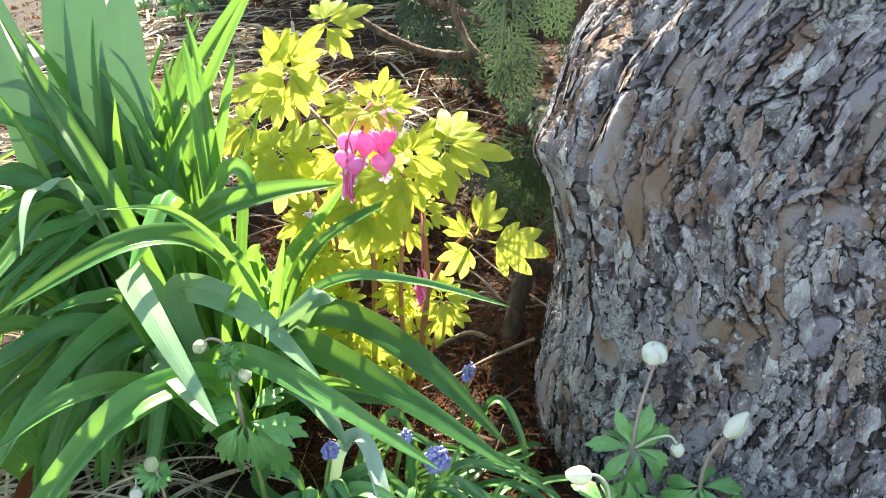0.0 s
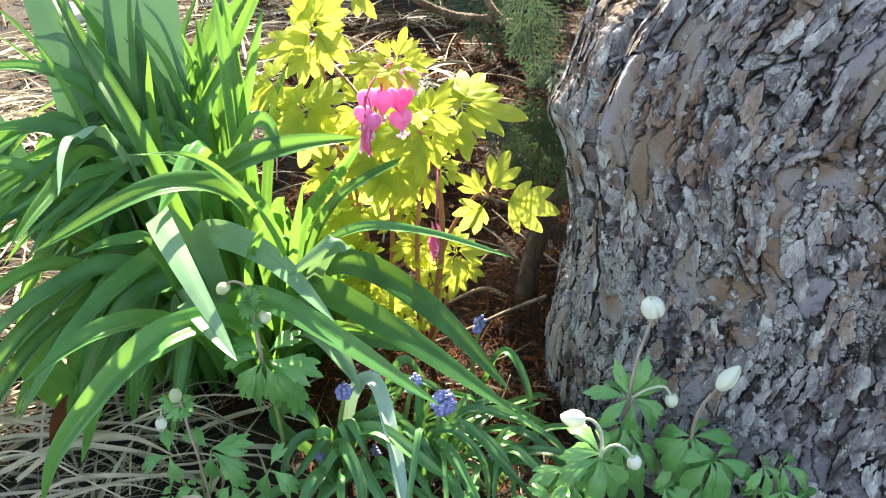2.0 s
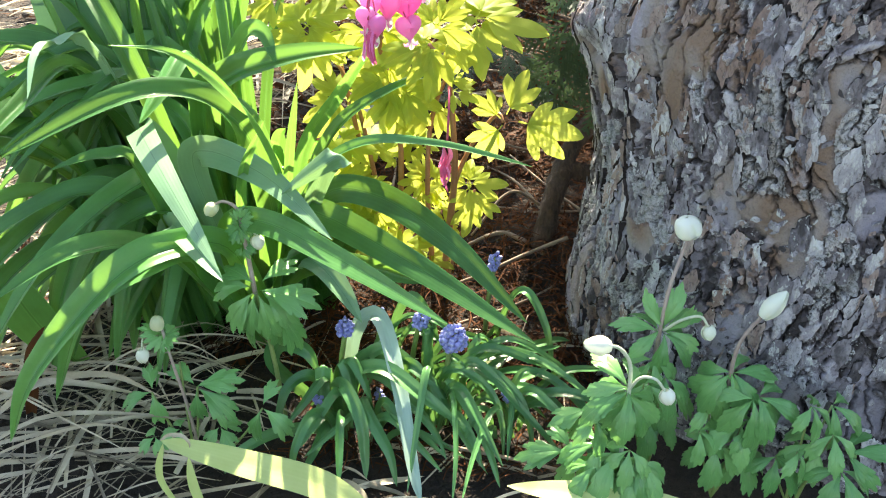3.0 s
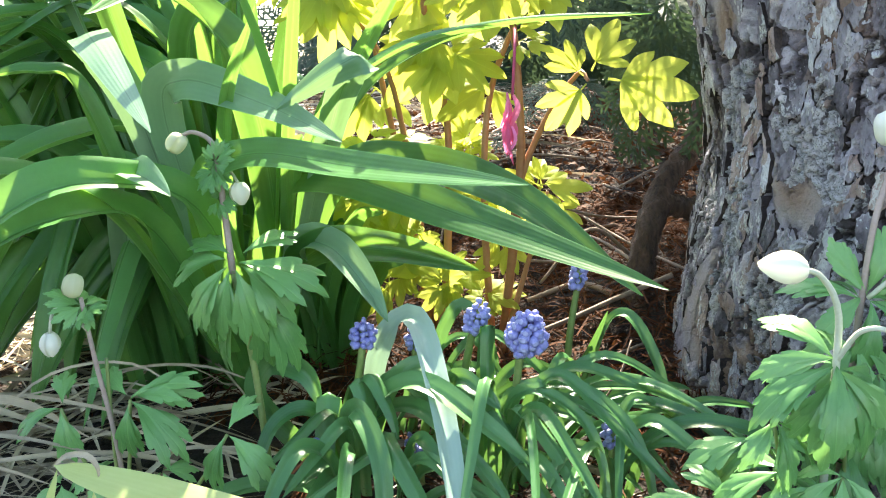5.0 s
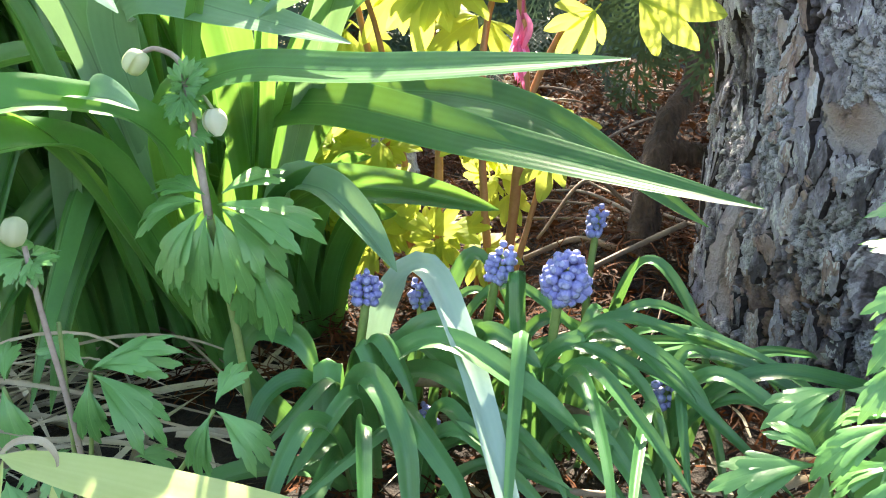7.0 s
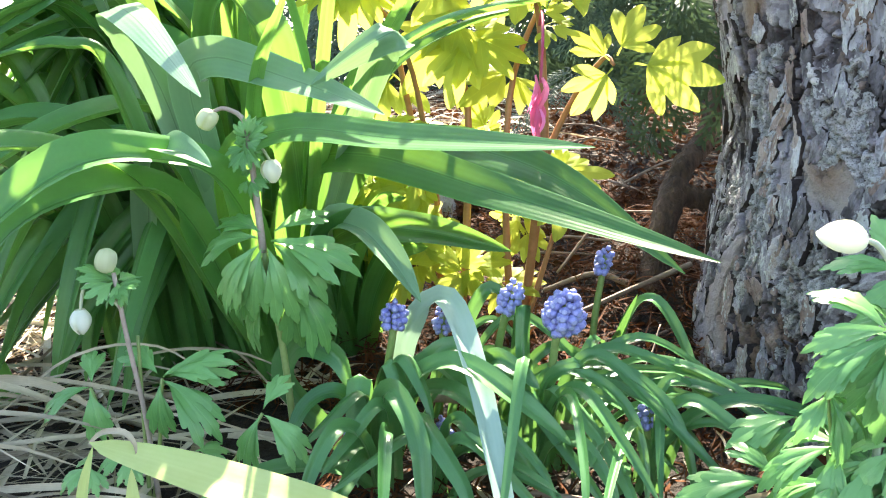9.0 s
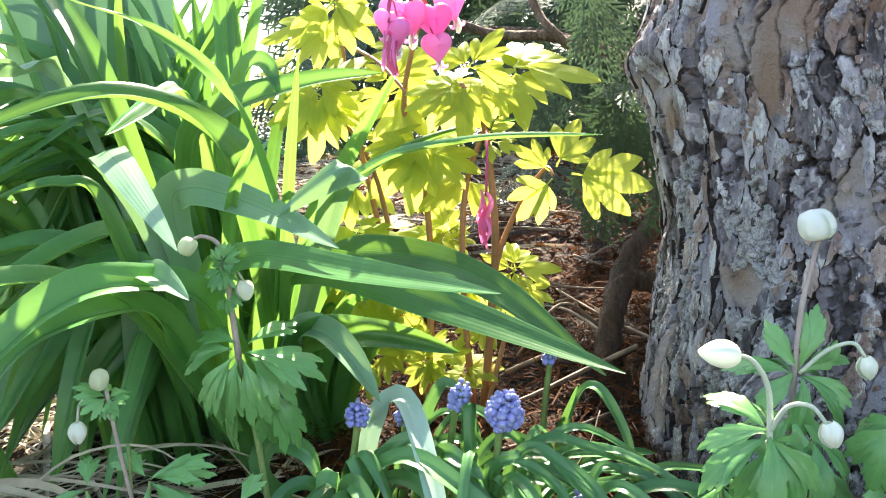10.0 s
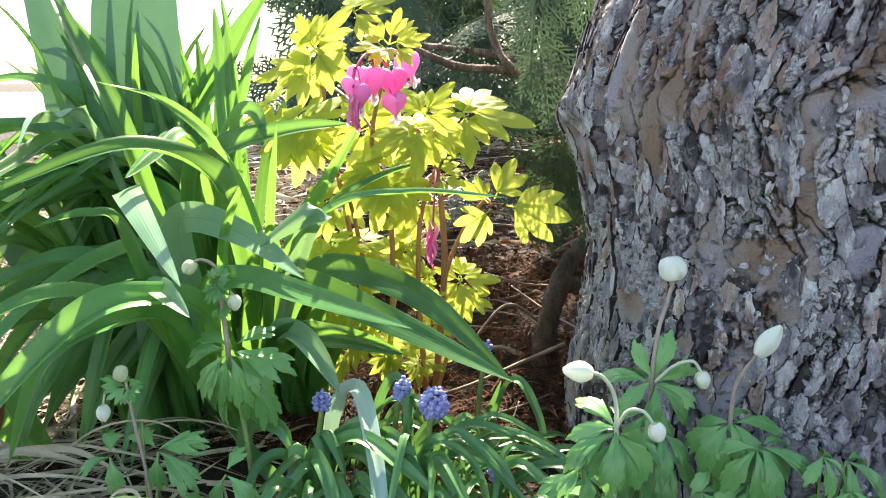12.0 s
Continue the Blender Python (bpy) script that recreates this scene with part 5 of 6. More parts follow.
ANEM = [
    anem_leaf([(0, 0.036, 2), (74, 0.031, -6), (-72, 0.031, -4)], 1),
    anem_leaf([(0, 0.037, 4), (68, 0.032, -8), (-70, 0.031, -4)], 2),
    anem_leaf([(0, 0.022, 8), (55, 0.019, 0), (-60, 0.020, 4), (120, 0.016, 0), (-125, 0.016, 0)], 3, 0.5),
    anem_leaf([(0, 0.050, 2), (52, 0.046, -6), (-56, 0.045, -4), (110, 0.036, 4)], 4, 1.25, 13, 0.85),
    anem_leaf([(0, 0.054, 6), (60, 0.046, -6), (-58, 0.048, -2)], 5, 1.15, 12, 0.85),
    anem_leaf([(0, 0.034, 2), (80, 0.029, -8), (-78, 0.029, -6)], 6),
    anem_leaf([(0, 0.035, 0)], 7, 0.9, 19, 0.85),
    anem_leaf([(0, 0.035, 0)], 8, 1.2, 18, 0.82),
    anem_leaf([(0, 0.035, 0)], 9, 0.6, 20, 0.85),
]


def bud_mesh(name, length, girth, mat, pointed=0.5, split=0):
    """A closed egg-shaped bud along -z from its stalk, of overlapping petals."""
    out = []
    for p in range(5):
        v, f, u = [], [], []
        n, k = 10, 6
        for i in range(n + 1):
            s = i / n
            if pointed < 0.4:
                rad = girth * max(0.0, 1 - abs(2 * s - 1) ** 2.3) ** 0.48 * (1 + 0.10 * math.sin(3 * s + p)) + 0.0002
            else:
                rad = girth * math.sin(math.pi * (0.06 + 0.94 * s) ** (0.8 + 0.3 * pointed)) ** 0.8 * (1 - 0.15 * s) + 0.0002
            rad += 0.0007 * (p % 2)
            for j in range(k + 1):
                a = (p + (j / k - 0.5) * 1.35) / 5 * 2 * math.pi
                lift = 0.0010 * (j / k)
                v.append(Vector(((rad + lift) * math.cos(a), (rad + lift) * math.sin(a), -s * length)))
                u.append((j / k, s))
        for i in range(n):
            for j in range(k):
                f.append((i * (k + 1) + j, i * (k + 1) + j + 1, (i + 1) * (k + 1) + j + 1, (i + 1) * (k + 1) + j))
        out.append((v, f, u))
    v, f, u = joined(out)
    return mesh_of(name, v, f, mat, u)


BUD_ROUND = bud_mesh("bud", 0.0175, 0.0083, M_WHITE, 0.2)
BUD_LONG = bud_mesh("bud", 0.0185, 0.0058, M_WHITE, 0.5)
BUD_POINT = bud_mesh("bud", 0.025, 0.0060, M_WHITE, 0.45)
BUD_SMALL = bud_mesh("bud", 0.0125, 0.0043, M_WHITE, 0.6)
BUD_CREAM = bud_mesh("bud", 0.0120, 0.0041, M_CREAM, 0.3)


def hang(at, way, turn=0.0):
    """A pose at at whose -z axis points along way."""
    return Matrix.Translation(at) @ (-Vector(way)).normalized().to_track_quat("Z", "Y").to_matrix().to_4x4() @ Matrix.Rotation(turn, 4, "Z")


def anemone(at, label, stalks, buds, leaves):
    plant = thing("anemone", at, label, "perennial", "anemones")
    for i, (pts, a, b, mat) in enumerate(stalks):
        part("stem", mesh_of("stem", *tube(pts, a, b, 18, 7, 0.03, i)[:2], mat), plant)
    for me, p, way, lab in buds:
        part("bud", me, plant, hang(p, way, rnd.uniform(0, 3)), lab)
    extra = random.Random(int(at[0] * 1000) + 500)
    if at[0] > 0.11:
        for q in range(6):
            a = extra.uniform(-3.0, 0.2)
            c = Vector((at[0] + extra.uniform(-0.02, 0.02), at[1] + extra.uniform(-0.02, 0.01), extra.uniform(0.080, 0.140)))
            leaves = leaves + [(extra.choice((0, 1)), c, c + Vector((math.cos(a), math.sin(a) * 0.7, -0.35)), (0, -0.4, 0.9), extra.uniform(0.7, 0.95))]
            part("stem", mesh_of("stem", *tube([(at[0], at[1], 0.035), (c.x * 0.6 + at[0] * 0.4, c.y * 0.6 + at[1] * 0.4, c.z * 0.7), c], 0.0011, 0.0008, 8, 6)[:2], M_STEM_GREEN), plant)
    for k, p, tip, h, sz in leaves:
        part("leaf", ANEM[k + 3 if at[0] > 0 and k < 2 else k], plant, aim(p, tip, h, sz * (0.80 if at[0] > 0 else 1.0)))


U = (0, -0.45, 0.9)
anemone((0.155, 0.62, 0.04), "white anemone with ferny leaves and a bulging bud", [
    ([(0.150, 0.625, 0.03), (0.152, 0.625, 0.12), (0.157, 0.628, 0.196), (0.164, 0.636, 0.222), (0.170, 0.642, 0.240)], 0.0018, 0.0013, M_STEM_BROWN),
    ([(0.157, 0.625, 0.170), (0.168, 0.618, 0.184), (0.180, 0.615, 0.189), (0.186, 0.614, 0.182)], 0.0012, 0.0010, M_STEM_PALE)],
    [(BUD_ROUND, (0.170, 0.642, 0.239), (-0.25, -0.1, 1.0), "fat white flower bud"), (BUD_SMALL, (0.186, 0.614, 0.182), (0.25, 0, -1), "small nodding white bud")],
    [(1, (0.157, 0.626, 0.172), (0.165, 0.62, 0.20), (0, -0.9, 0.4), 0.85), (1, (0.157, 0.622, 0.170), (0.200, 0.61, 0.145), U, 0.95), (1, (0.153, 0.624, 0.170), (0.125, 0.62, 0.185), U, 0.85), (0, (0.150, 0.615, 0.150), (0.160, 0.58, 0.12), U, 0.85), (1, (0.158, 0.628, 0.168), (0.19, 0.64, 0.19), U, 0.9), (0, (0.15, 0.62, 0.10), (0.155, 0.57, 0.07), U, 1.0)])
anemone((0.122, 0.565, 0.035), "white anemone with nodding buds beside the trunk", [
    ([(0.126, 0.572, 0.03), (0.126, 0.566, 0.10), (0.126, 0.562, 0.160), (0.124, 0.560, 0.183), (0.116, 0.557, 0.196), (0.108, 0.555, 0.199)], 0.0018, 0.0011, M_STEM_PALE),
    ([(0.126, 0.562, 0.160), (0.132, 0.556, 0.174), (0.141, 0.552, 0.176), (0.148, 0.550, 0.168)], 0.0012, 0.0010, M_STEM_PALE)],
    [(BUD_LONG, (0.110, 0.555, 0.199), (-1, -0.1, 0.12), "long white bud"), (BUD_SMALL, (0.148, 0.550, 0.169), (0.35, 0, -1), "half-open nodding white bud")],
    [(1, (0.126, 0.562, 0.158), (0.095, 0.55, 0.150), U, 1.0), (1, (0.125, 0.560, 0.157), (0.120, 0.535, 0.120), U, 1.0), (1, (0.127, 0.560, 0.157), (0.150, 0.545, 0.125), U, 0.95), (1, (0.126, 0.564, 0.160), (0.112, 0.575, 0.175), U, 0.9), (0, (0.122, 0.560, 0.105), (0.100, 0.52, 0.09), U, 1.0), (0, (0.135, 0.56, 0.10), (0.15, 0.52, 0.075), U, 1.0), (1, (0.11, 0.565, 0.11), (0.07, 0.56, 0.10), U, 0.9)])
anemone((0.100, 0.61, 0.04), "low three-parted anemone leaf beside the grape hyacinths", [
    ([(0.112, 0.612, 0.03), (0.110, 0.614, 0.07), (0.108, 0.615, 0.102)], 0.0016, 0.0011, M_STEM_GREEN),
    ([(0.108, 0.60, 0.03), (0.100, 0.594, 0.06), (0.093, 0.59, 0.082)], 0.0016, 0.0011, M_STEM_GREEN)], [],
    [(6, (0.108, 0.615, 0.102), (0.071, 0.600, 0.104), U, 1.32), (8, (0.108, 0.615, 0.102), (0.139, 0.600, 0.110), U, 1.06), (7, (0.108, 0.613, 0.102), (0.090, 0.590, 0.086), (0, -0.9, 0.5), 1.06),
     (8, (0.093, 0.59, 0.082), (0.039, 0.583, 0.083), U, 1.67), (6, (0.093, 0.59, 0.082), (0.076, 0.603, 0.104), U, 0.97), (7, (0.093, 0.588, 0.082), (0.085, 0.565, 0.062), U, 1.06), (6, (0.093, 0.588, 0.082), (0.125, 0.57, 0.072), U, 1.14)])
anemone((0.205, 0.60, 0.04), "white anemone with a pointed bud on a brown stalk", [
    ([(0.206, 0.605, 0.03), (0.205, 0.602, 0.11), (0.204, 0.60, 0.160), (0.208, 0.60, 0.182), (0.219, 0.602, 0.199)], 0.0018, 0.0013, M_STEM_BROWN)],
    [(BUD_POINT, (0.219, 0.602, 0.198), (0.75, 0.15, 1.0), "pointed white bud with green veins")],
    [(1, (0.204, 0.60, 0.152), (0.175, 0.585, 0.125), U, 1.0), (1, (0.205, 0.60, 0.152), (0.245, 0.60, 0.160), U, 0.9), (0, (0.218, 0.585, 0.140), (0.225, 0.55, 0.105), U, 1.05), (1, (0.222, 0.587, 0.141), (0.268, 0.575, 0.135), U, 1.0), (1, (0.20, 0.60, 0.15), (0.195, 0.575, 0.11), U, 0.95), (0, (0.20, 0.59, 0.095), (0.19, 0.55, 0.06), U, 1.0)])
anemone((0.262, 0.60, 0.04), "low anemone leaves at the foot of the trunk", [
    ([(0.268, 0.60, 0.03), (0.272, 0.59, 0.07), (0.28, 0.575, 0.09)], 0.0018, 0.0012, M_STEM_GREEN)], [],
    [(0, (0.285, 0.572, 0.09), (0.300, 0.54, 0.075), U, 1.0), (1, (0.290, 0.58, 0.10), (0.32, 0.57, 0.115), U, 0.9)])
anemone((-0.165, 0.67, 0.04), "white anemone with ferny leaves and nodding buds", [
    ([(-0.150, 0.672, 0.03), (-0.156, 0.668, 0.11), (-0.163, 0.662, 0.168)], 0.0022, 0.0018, M_STEM_GREEN),
    ([(-0.163, 0.662, 0.166), (-0.168, 0.668, 0.20), (-0.172, 0.672, 0.226), (-0.175, 0.672, 0.238), (-0.184, 0.670, 0.243), (-0.190, 0.667, 0.241)], 0.0021, 0.0010, M_STEM_BROWN),
    ([(-0.172, 0.672, 0.218), (-0.165, 0.670, 0.222), (-0.159, 0.667, 0.216)], 0.0009, 0.0008, M_STEM_PALE)],
    [(BUD_CREAM, (-0.189, 0.667, 0.242), (-0.6, 0, -0.8), "cream nodding bud"), (BUD_SMALL, (-0.159, 0.667, 0.216), (0.1, 0, -1), "small white bud")],
    [(7, (-0.161, 0.653, 0.173), (-0.190, 0.628, 0.150), (-0.3, -0.8, 0.6), 1.23), (7, (-0.160, 0.652, 0.172), (-0.167, 0.630, 0.142), (0, -0.85, 0.5), 1.18), (7, (-0.158, 0.652, 0.172), (-0.138, 0.633, 0.142), (0.2, -0.85, 0.5), 1.29), (6, (-0.157, 0.653, 0.174), (-0.110, 0.645, 0.176), (0.2, -0.6, 0.8), 1.51), (6, (-0.156, 0.654, 0.173), (-0.118, 0.645, 0.152), (0.3, -0.7, 0.7), 1.29),
     (6, (-0.163, 0.656, 0.175), (-0.202, 0.660, 0.178), (-0.2, -0.6, 0.8), 1.29), (8, (-0.162, 0.658, 0.178), (-0.192, 0.672, 0.192), U, 1.06), (8, (-0.157, 0.660, 0.178), (-0.135, 0.680, 0.194), U, 1.12), (7, (-0.166, 0.660, 0.165), (-0.186, 0.640, 0.130), (-0.2, -0.9, 0.4), 1.23), (7, (-0.150, 0.665, 0.150), (-0.122, 0.655, 0.128), U, 1.34), (7, (-0.150, 0.665, 0.148), (-0.140, 0.650, 0.115), U, 1.12), (7, (-0.165, 0.67, 0.14), (-0.190, 0.66, 0.11), U, 1.12),
     (2, (-0.172, 0.669, 0.226), (-0.155, 0.660, 0.238), (0, -0.8, 0.6), 0.75), (2, (-0.172, 0.668, 0.222), (-0.180, 0.655, 0.205), (0, -0.9, 0.5), 0.7), (2, (-0.171, 0.668, 0.228), (-0.168, 0.665, 0.250), (0, -1, 0.3), 0.55), (2, (-0.171, 0.668, 0.205), (-0.150, 0.665, 0.205), (0, -0.8, 0.6), 0.6)])
anemone((-0.215, 0.605, 0.035), "young anemone with a cream bud among straw", [
    ([(-0.205, 0.608, 0.03), (-0.208, 0.604, 0.09), (-0.213, 0.600, 0.135), (-0.217, 0.599, 0.168)], 0.0014, 0.0011, M_STEM_BROWN),
    ([(-0.215, 0.60, 0.150), (-0.226, 0.60, 0.162), (-0.233, 0.60, 0.160), (-0.236, 0.60, 0.148)], 0.0009, 0.0008, M_STEM_PALE),
    ([(-0.21, 0.608, 0.04), (-0.203, 0.606, 0.078), (-0.198, 0.603, 0.114)], 0.0012, 0.0009, M_STEM_GREEN),
    ([(-0.21, 0.606, 0.04), (-0.225, 0.604, 0.075), (-0.234, 0.600, 0.109)], 0.0012, 0.0009, M_STEM_GREEN),
    ([(-0.19, 0.606, 0.04), (-0.165, 0.604, 0.070), (-0.147, 0.600, 0.099)], 0.0012, 0.0009, M_STEM_GREEN),
    ([(-0.21, 0.606, 0.04), (-0.210, 0.605, 0.084), (-0.21, 0.605, 0.135)], 0.0012, 0.0009, M_STEM_GREEN)],
    [(BUD_CREAM, (-0.219, 0.599, 0.180), (-0.15, -0.2, -1), "cream bud with a small hole"), (BUD_SMALL, (-0.236, 0.60, 0.149), (0, 0, -1), "tiny white hanging bud")],
    [(2, (-0.217, 0.60, 0.163), (-0.232, 0.595, 0.172), U, 0.9), (2, (-0.217, 0.60, 0.160), (-0.20, 0.59, 0.165), U, 0.7), (6, (-0.198, 0.603, 0.114), (-0.166, 0.593, 0.141), U, 1.15),
     (7, (-0.198, 0.602, 0.114), (-0.158, 0.584, 0.104), U, 1.2), (7, (-0.198, 0.601, 0.113), (-0.197, 0.584, 0.088), (0, -0.8, 0.6), 0.85), (6, (-0.200, 0.604, 0.115), (-0.219, 0.610, 0.133), U, 0.85), (8, (-0.196, 0.605, 0.115), (-0.161, 0.612, 0.123), U, 1.0),
     (6, (-0.234, 0.600, 0.109), (-0.262, 0.592, 0.106), U, 0.9), (7, (-0.234, 0.599, 0.109), (-0.222, 0.582, 0.090), U, 0.8), (6, (-0.234, 0.602, 0.110), (-0.240, 0.612, 0.128), U, 0.7),
     (7, (-0.147, 0.600, 0.099), (-0.122, 0.588, 0.092), U, 0.95), (7, (-0.147, 0.599, 0.099), (-0.160, 0.583, 0.078), U, 0.9), (6, (-0.147, 0.602, 0.100), (-0.140, 0.612, 0.120), U, 0.7),
     (5, (-0.215, 0.60, 0.075), (-0.245, 0.590, 0.070), U, 0.65), (5, (-0.185, 0.605, 0.075), (-0.165, 0.585, 0.062), U, 0.7), (5, (-0.235, 0.595, 0.07), (-0.262, 0.575, 0.058), U, 0.6)])


# ---- grape hyacinths ----
def floret_head(seed, long, wide):
    """A tight cone of puffed florets, each with a pale rim at its mouth."""
    r = random.Random(seed)
    body, rims = [], []
    rows = max(4, int(long / 0.0024))
    for q in range(rows):
        s = q / (rows - 1)
        ring = wide * math.sin(math.pi * (0.24 + 0.70 * s)) ** 0.8
        n = max(1, int(ring * 2 * math.pi / 0.0029))
        for k in range(n):
            a = (k + 0.5 * (q % 2)) / n * 2 * math.pi + r.uniform(-0.22, 0.22)
            d = Vector((math.cos(a), math.sin(a), -0.55 + 1.1 * s)).normalized()
            c = Vector((math.cos(a) * ring * 0.60, math.sin(a) * ring * 0.60, s * long))
            c += Vector((r.uniform(-1, 1), r.uniform(-1, 1), r.uniform(-1, 1))) * 0.0007
            sz = r.uniform(0.6, 1.15) * (0.0022 + 0.085 * wide) * (1.0 - 0.25 * s)
            m = Matrix.Translation(c) @ d.to_track_quat("Z", "Y").to_matrix().to_4x4()
            prof = [(0, 0.35), (0.35, 0.85), (0.9, 1.0), (1.5, 0.78), (1.75, 0.5), (1.85, 0.62), (1.78, 0.30)]
            v, f, u = [], [], []
            k2 = 7
            for i, (z, w) in enumerate(prof):
                for j in range(k2):
                    t = j / k2 * 2 * math.pi
                    v.append(Vector((math.cos(t) * w, math.sin(t) * w, z)) * sz)
                    u.append((j / k2, i / 6))
            for i in range(len(prof) - 1):
                for j in range(k2):
                    (f).append((i * k2 + j, i * k2 + (j + 1) % k2, (i + 1) * k2 + (j + 1) % k2, (i + 1) * k2 + j))
            f.append(tuple((len(prof) - 1) * k2 + j for j in range(k2)))
            pc = moved((v, f, u), m)
            body.append((pc[0], [q2 for q2 in pc[1][:4 * k2]], pc[2]))
            rims.append((pc[0], [q2 for q2 in pc[1][4 * k2:]], pc[2]))
    return joined(body), joined(rims)


def hyacinth(head, base, label, long=0.026, wide=0.0115, seed=0, lean=(0, 0, 1), leaves=()):
    plant = thing("grape_hyacinth", base, label, "flower", "grape hyacinths")
    h, b = Vector(head), Vector(base)
    m = Matrix.Translation(h) @ Vector(lean).normalized().to_track_quat("Z", "Y").to_matrix().to_4x4() @ Matrix.Translation((0, 0, -long * 0.45))
    body, rims = floret_head(seed, long, wide)
    low = m @ Vector((0, 0, 0.004))
    part("stem", mesh_of("stem", *tube([b, b + (low - b) * 0.4 + Vector((0, 0, 0.012)), low - Vector(lean).normalized() * 0.012, m @ Vector((0, 0, long * 0.7))], 0.0026, 0.0020, 16, 7)[:2], M_STEM_GREEN), plant)
    hd = part("flower_head", mesh_of("flower_head", body[0], body[1], M_FLORET), plant, m, "cluster of violet-blue florets")
    part("rims", mesh_of("rims", rims[0], rims[1], M_FLORET_RIM), hd, m, "pale floret mouths")
    for i, (w, pts, mat, hint) in enumerate(leaves):
        v, f, u = ribbon(pts, w, hint, 0.6, 22, 6, full=0.4, base=0.75, blunt=0.6, wave=0.05, seed=seed * 9 + i)
        part("leaf", mesh_of("leaf", v, f, mat, u), plant)
    return plant


def arcs(seed, at, n, a0, a1, reach, peak, w=(0.0052, 0.0092)):
    """Strap leaves that rise from a bulb and fold over, each its own way."""
    r = random.Random(seed)
    out = []
    for i in range(n + 1):
        a = radians(r.uniform(a0 - 15, a1 + 15))
        L, H = r.uniform(reach[0] * 0.8, reach[1] * 1.3), r.uniform(peak[0] * 0.6, peak[1] * 1.1)
        d = Vector((math.cos(a), math.sin(a) * 0.8, 0))
        e = Vector((-d.y, d.x, 0)) * r.uniform(-0.4, 0.4) * L
        b = Vector(at) + d * 0.006 + Vector((r.uniform(-0.012, 0.012), r.uniform(-0.012, 0.012), 0))
        tip = b + d * L + e
        k = r.uniform(0.25, 0.55)
        tip.z = ground_z(tip.x, tip.y) + r.uniform(0.006, 0.05)
        top = b + d * L * k + e * 0.2 + Vector((0, 0, H))
        fall = b + d * L * (k + 0.35) + e * 0.6
        fall.z = top.z * 0.55 + tip.z * 0.45
        out.append((r.uniform(*w), [b, b + d * L * k * 0.35 + Vector((0, 0, H * 0.68)), top, fall, tip], M_MUSC, (r.uniform(-0.6, 0.6), -0.5, 0.8)))
    return out


hyacinth((-0.001, 0.649, 0.141), (-0.012, 0.665, 0.042), "grape hyacinth with a large leaning violet-blue head", 0.0170, 0.0098, 1, (0.25, -0.25, 1),
         arcs(1, (-0.012, 0.665, 0.042), 9, -80, 40, (0.07, 0.13), (0.05, 0.075)) + [
             (0.0080, [(-0.014, 0.66, 0.045), (-0.012, 0.655, 0.100), (0.020, 0.650, 0.113), (0.048, 0.638, 0.100), (0.061, 0.630, 0.076), (0.066, 0.62, 0.046)], M_MUSC, (0, -0.5, 0.9)),
             (0.0075, [(-0.012, 0.66, 0.045), (-0.010, 0.655, 0.096), (0.003, 0.650, 0.110), (0.028, 0.640, 0.098), (0.039, 0.630, 0.075), (0.042, 0.62, 0.045)], M_MUSC, (0.2, -0.6, 0.8)),
             (0.0090, [(-0.012, 0.66, 0.045), (-0.008, 0.650, 0.092), (-0.003, 0.645, 0.102), (0.018, 0.620, 0.085), (0.032, 0.600, 0.065), (0.040, 0.585, 0.045)], M_MUSC, (0.2, -0.5, 0.9)),
             (0.0085, [(-0.024, 0.668, 0.045), (-0.026, 0.668, 0.105), (-0.022, 0.660, 0.142), (-0.019, 0.650, 0.098), (0.007, 0.620, 0.070), (0.030, 0.60, 0.045)], M_MUSC, (0.3, -1, 0.3)),
             (0.0110, [(-0.050, 0.665, 0.06), (-0.040, 0.650, 0.112), (-0.025, 0.635, 0.114), (-0.013, 0.630, 0.106)], M_MUSC, (0.1, -0.8, 0.7)),
             (0.0075, [(0.000, 0.70, 0.055), (0.031, 0.700, 0.094), (0.065, 0.680, 0.104), (0.110, 0.655, 0.085), (0.135, 0.64, 0.05)], M_MUSC, (0, -0.3, 1))])
hyacinth((-0.029, 0.676, 0.141), (-0.045, 0.69, 0.045), "grape hyacinth with a pale-tipped blue head", 0.0145, 0.0048, 2, (0.3, 0, 1), arcs(2, (-0.045, 0.69, 0.045), 7, -110, 30, (0.06, 0.11), (0.05, 0.075)))
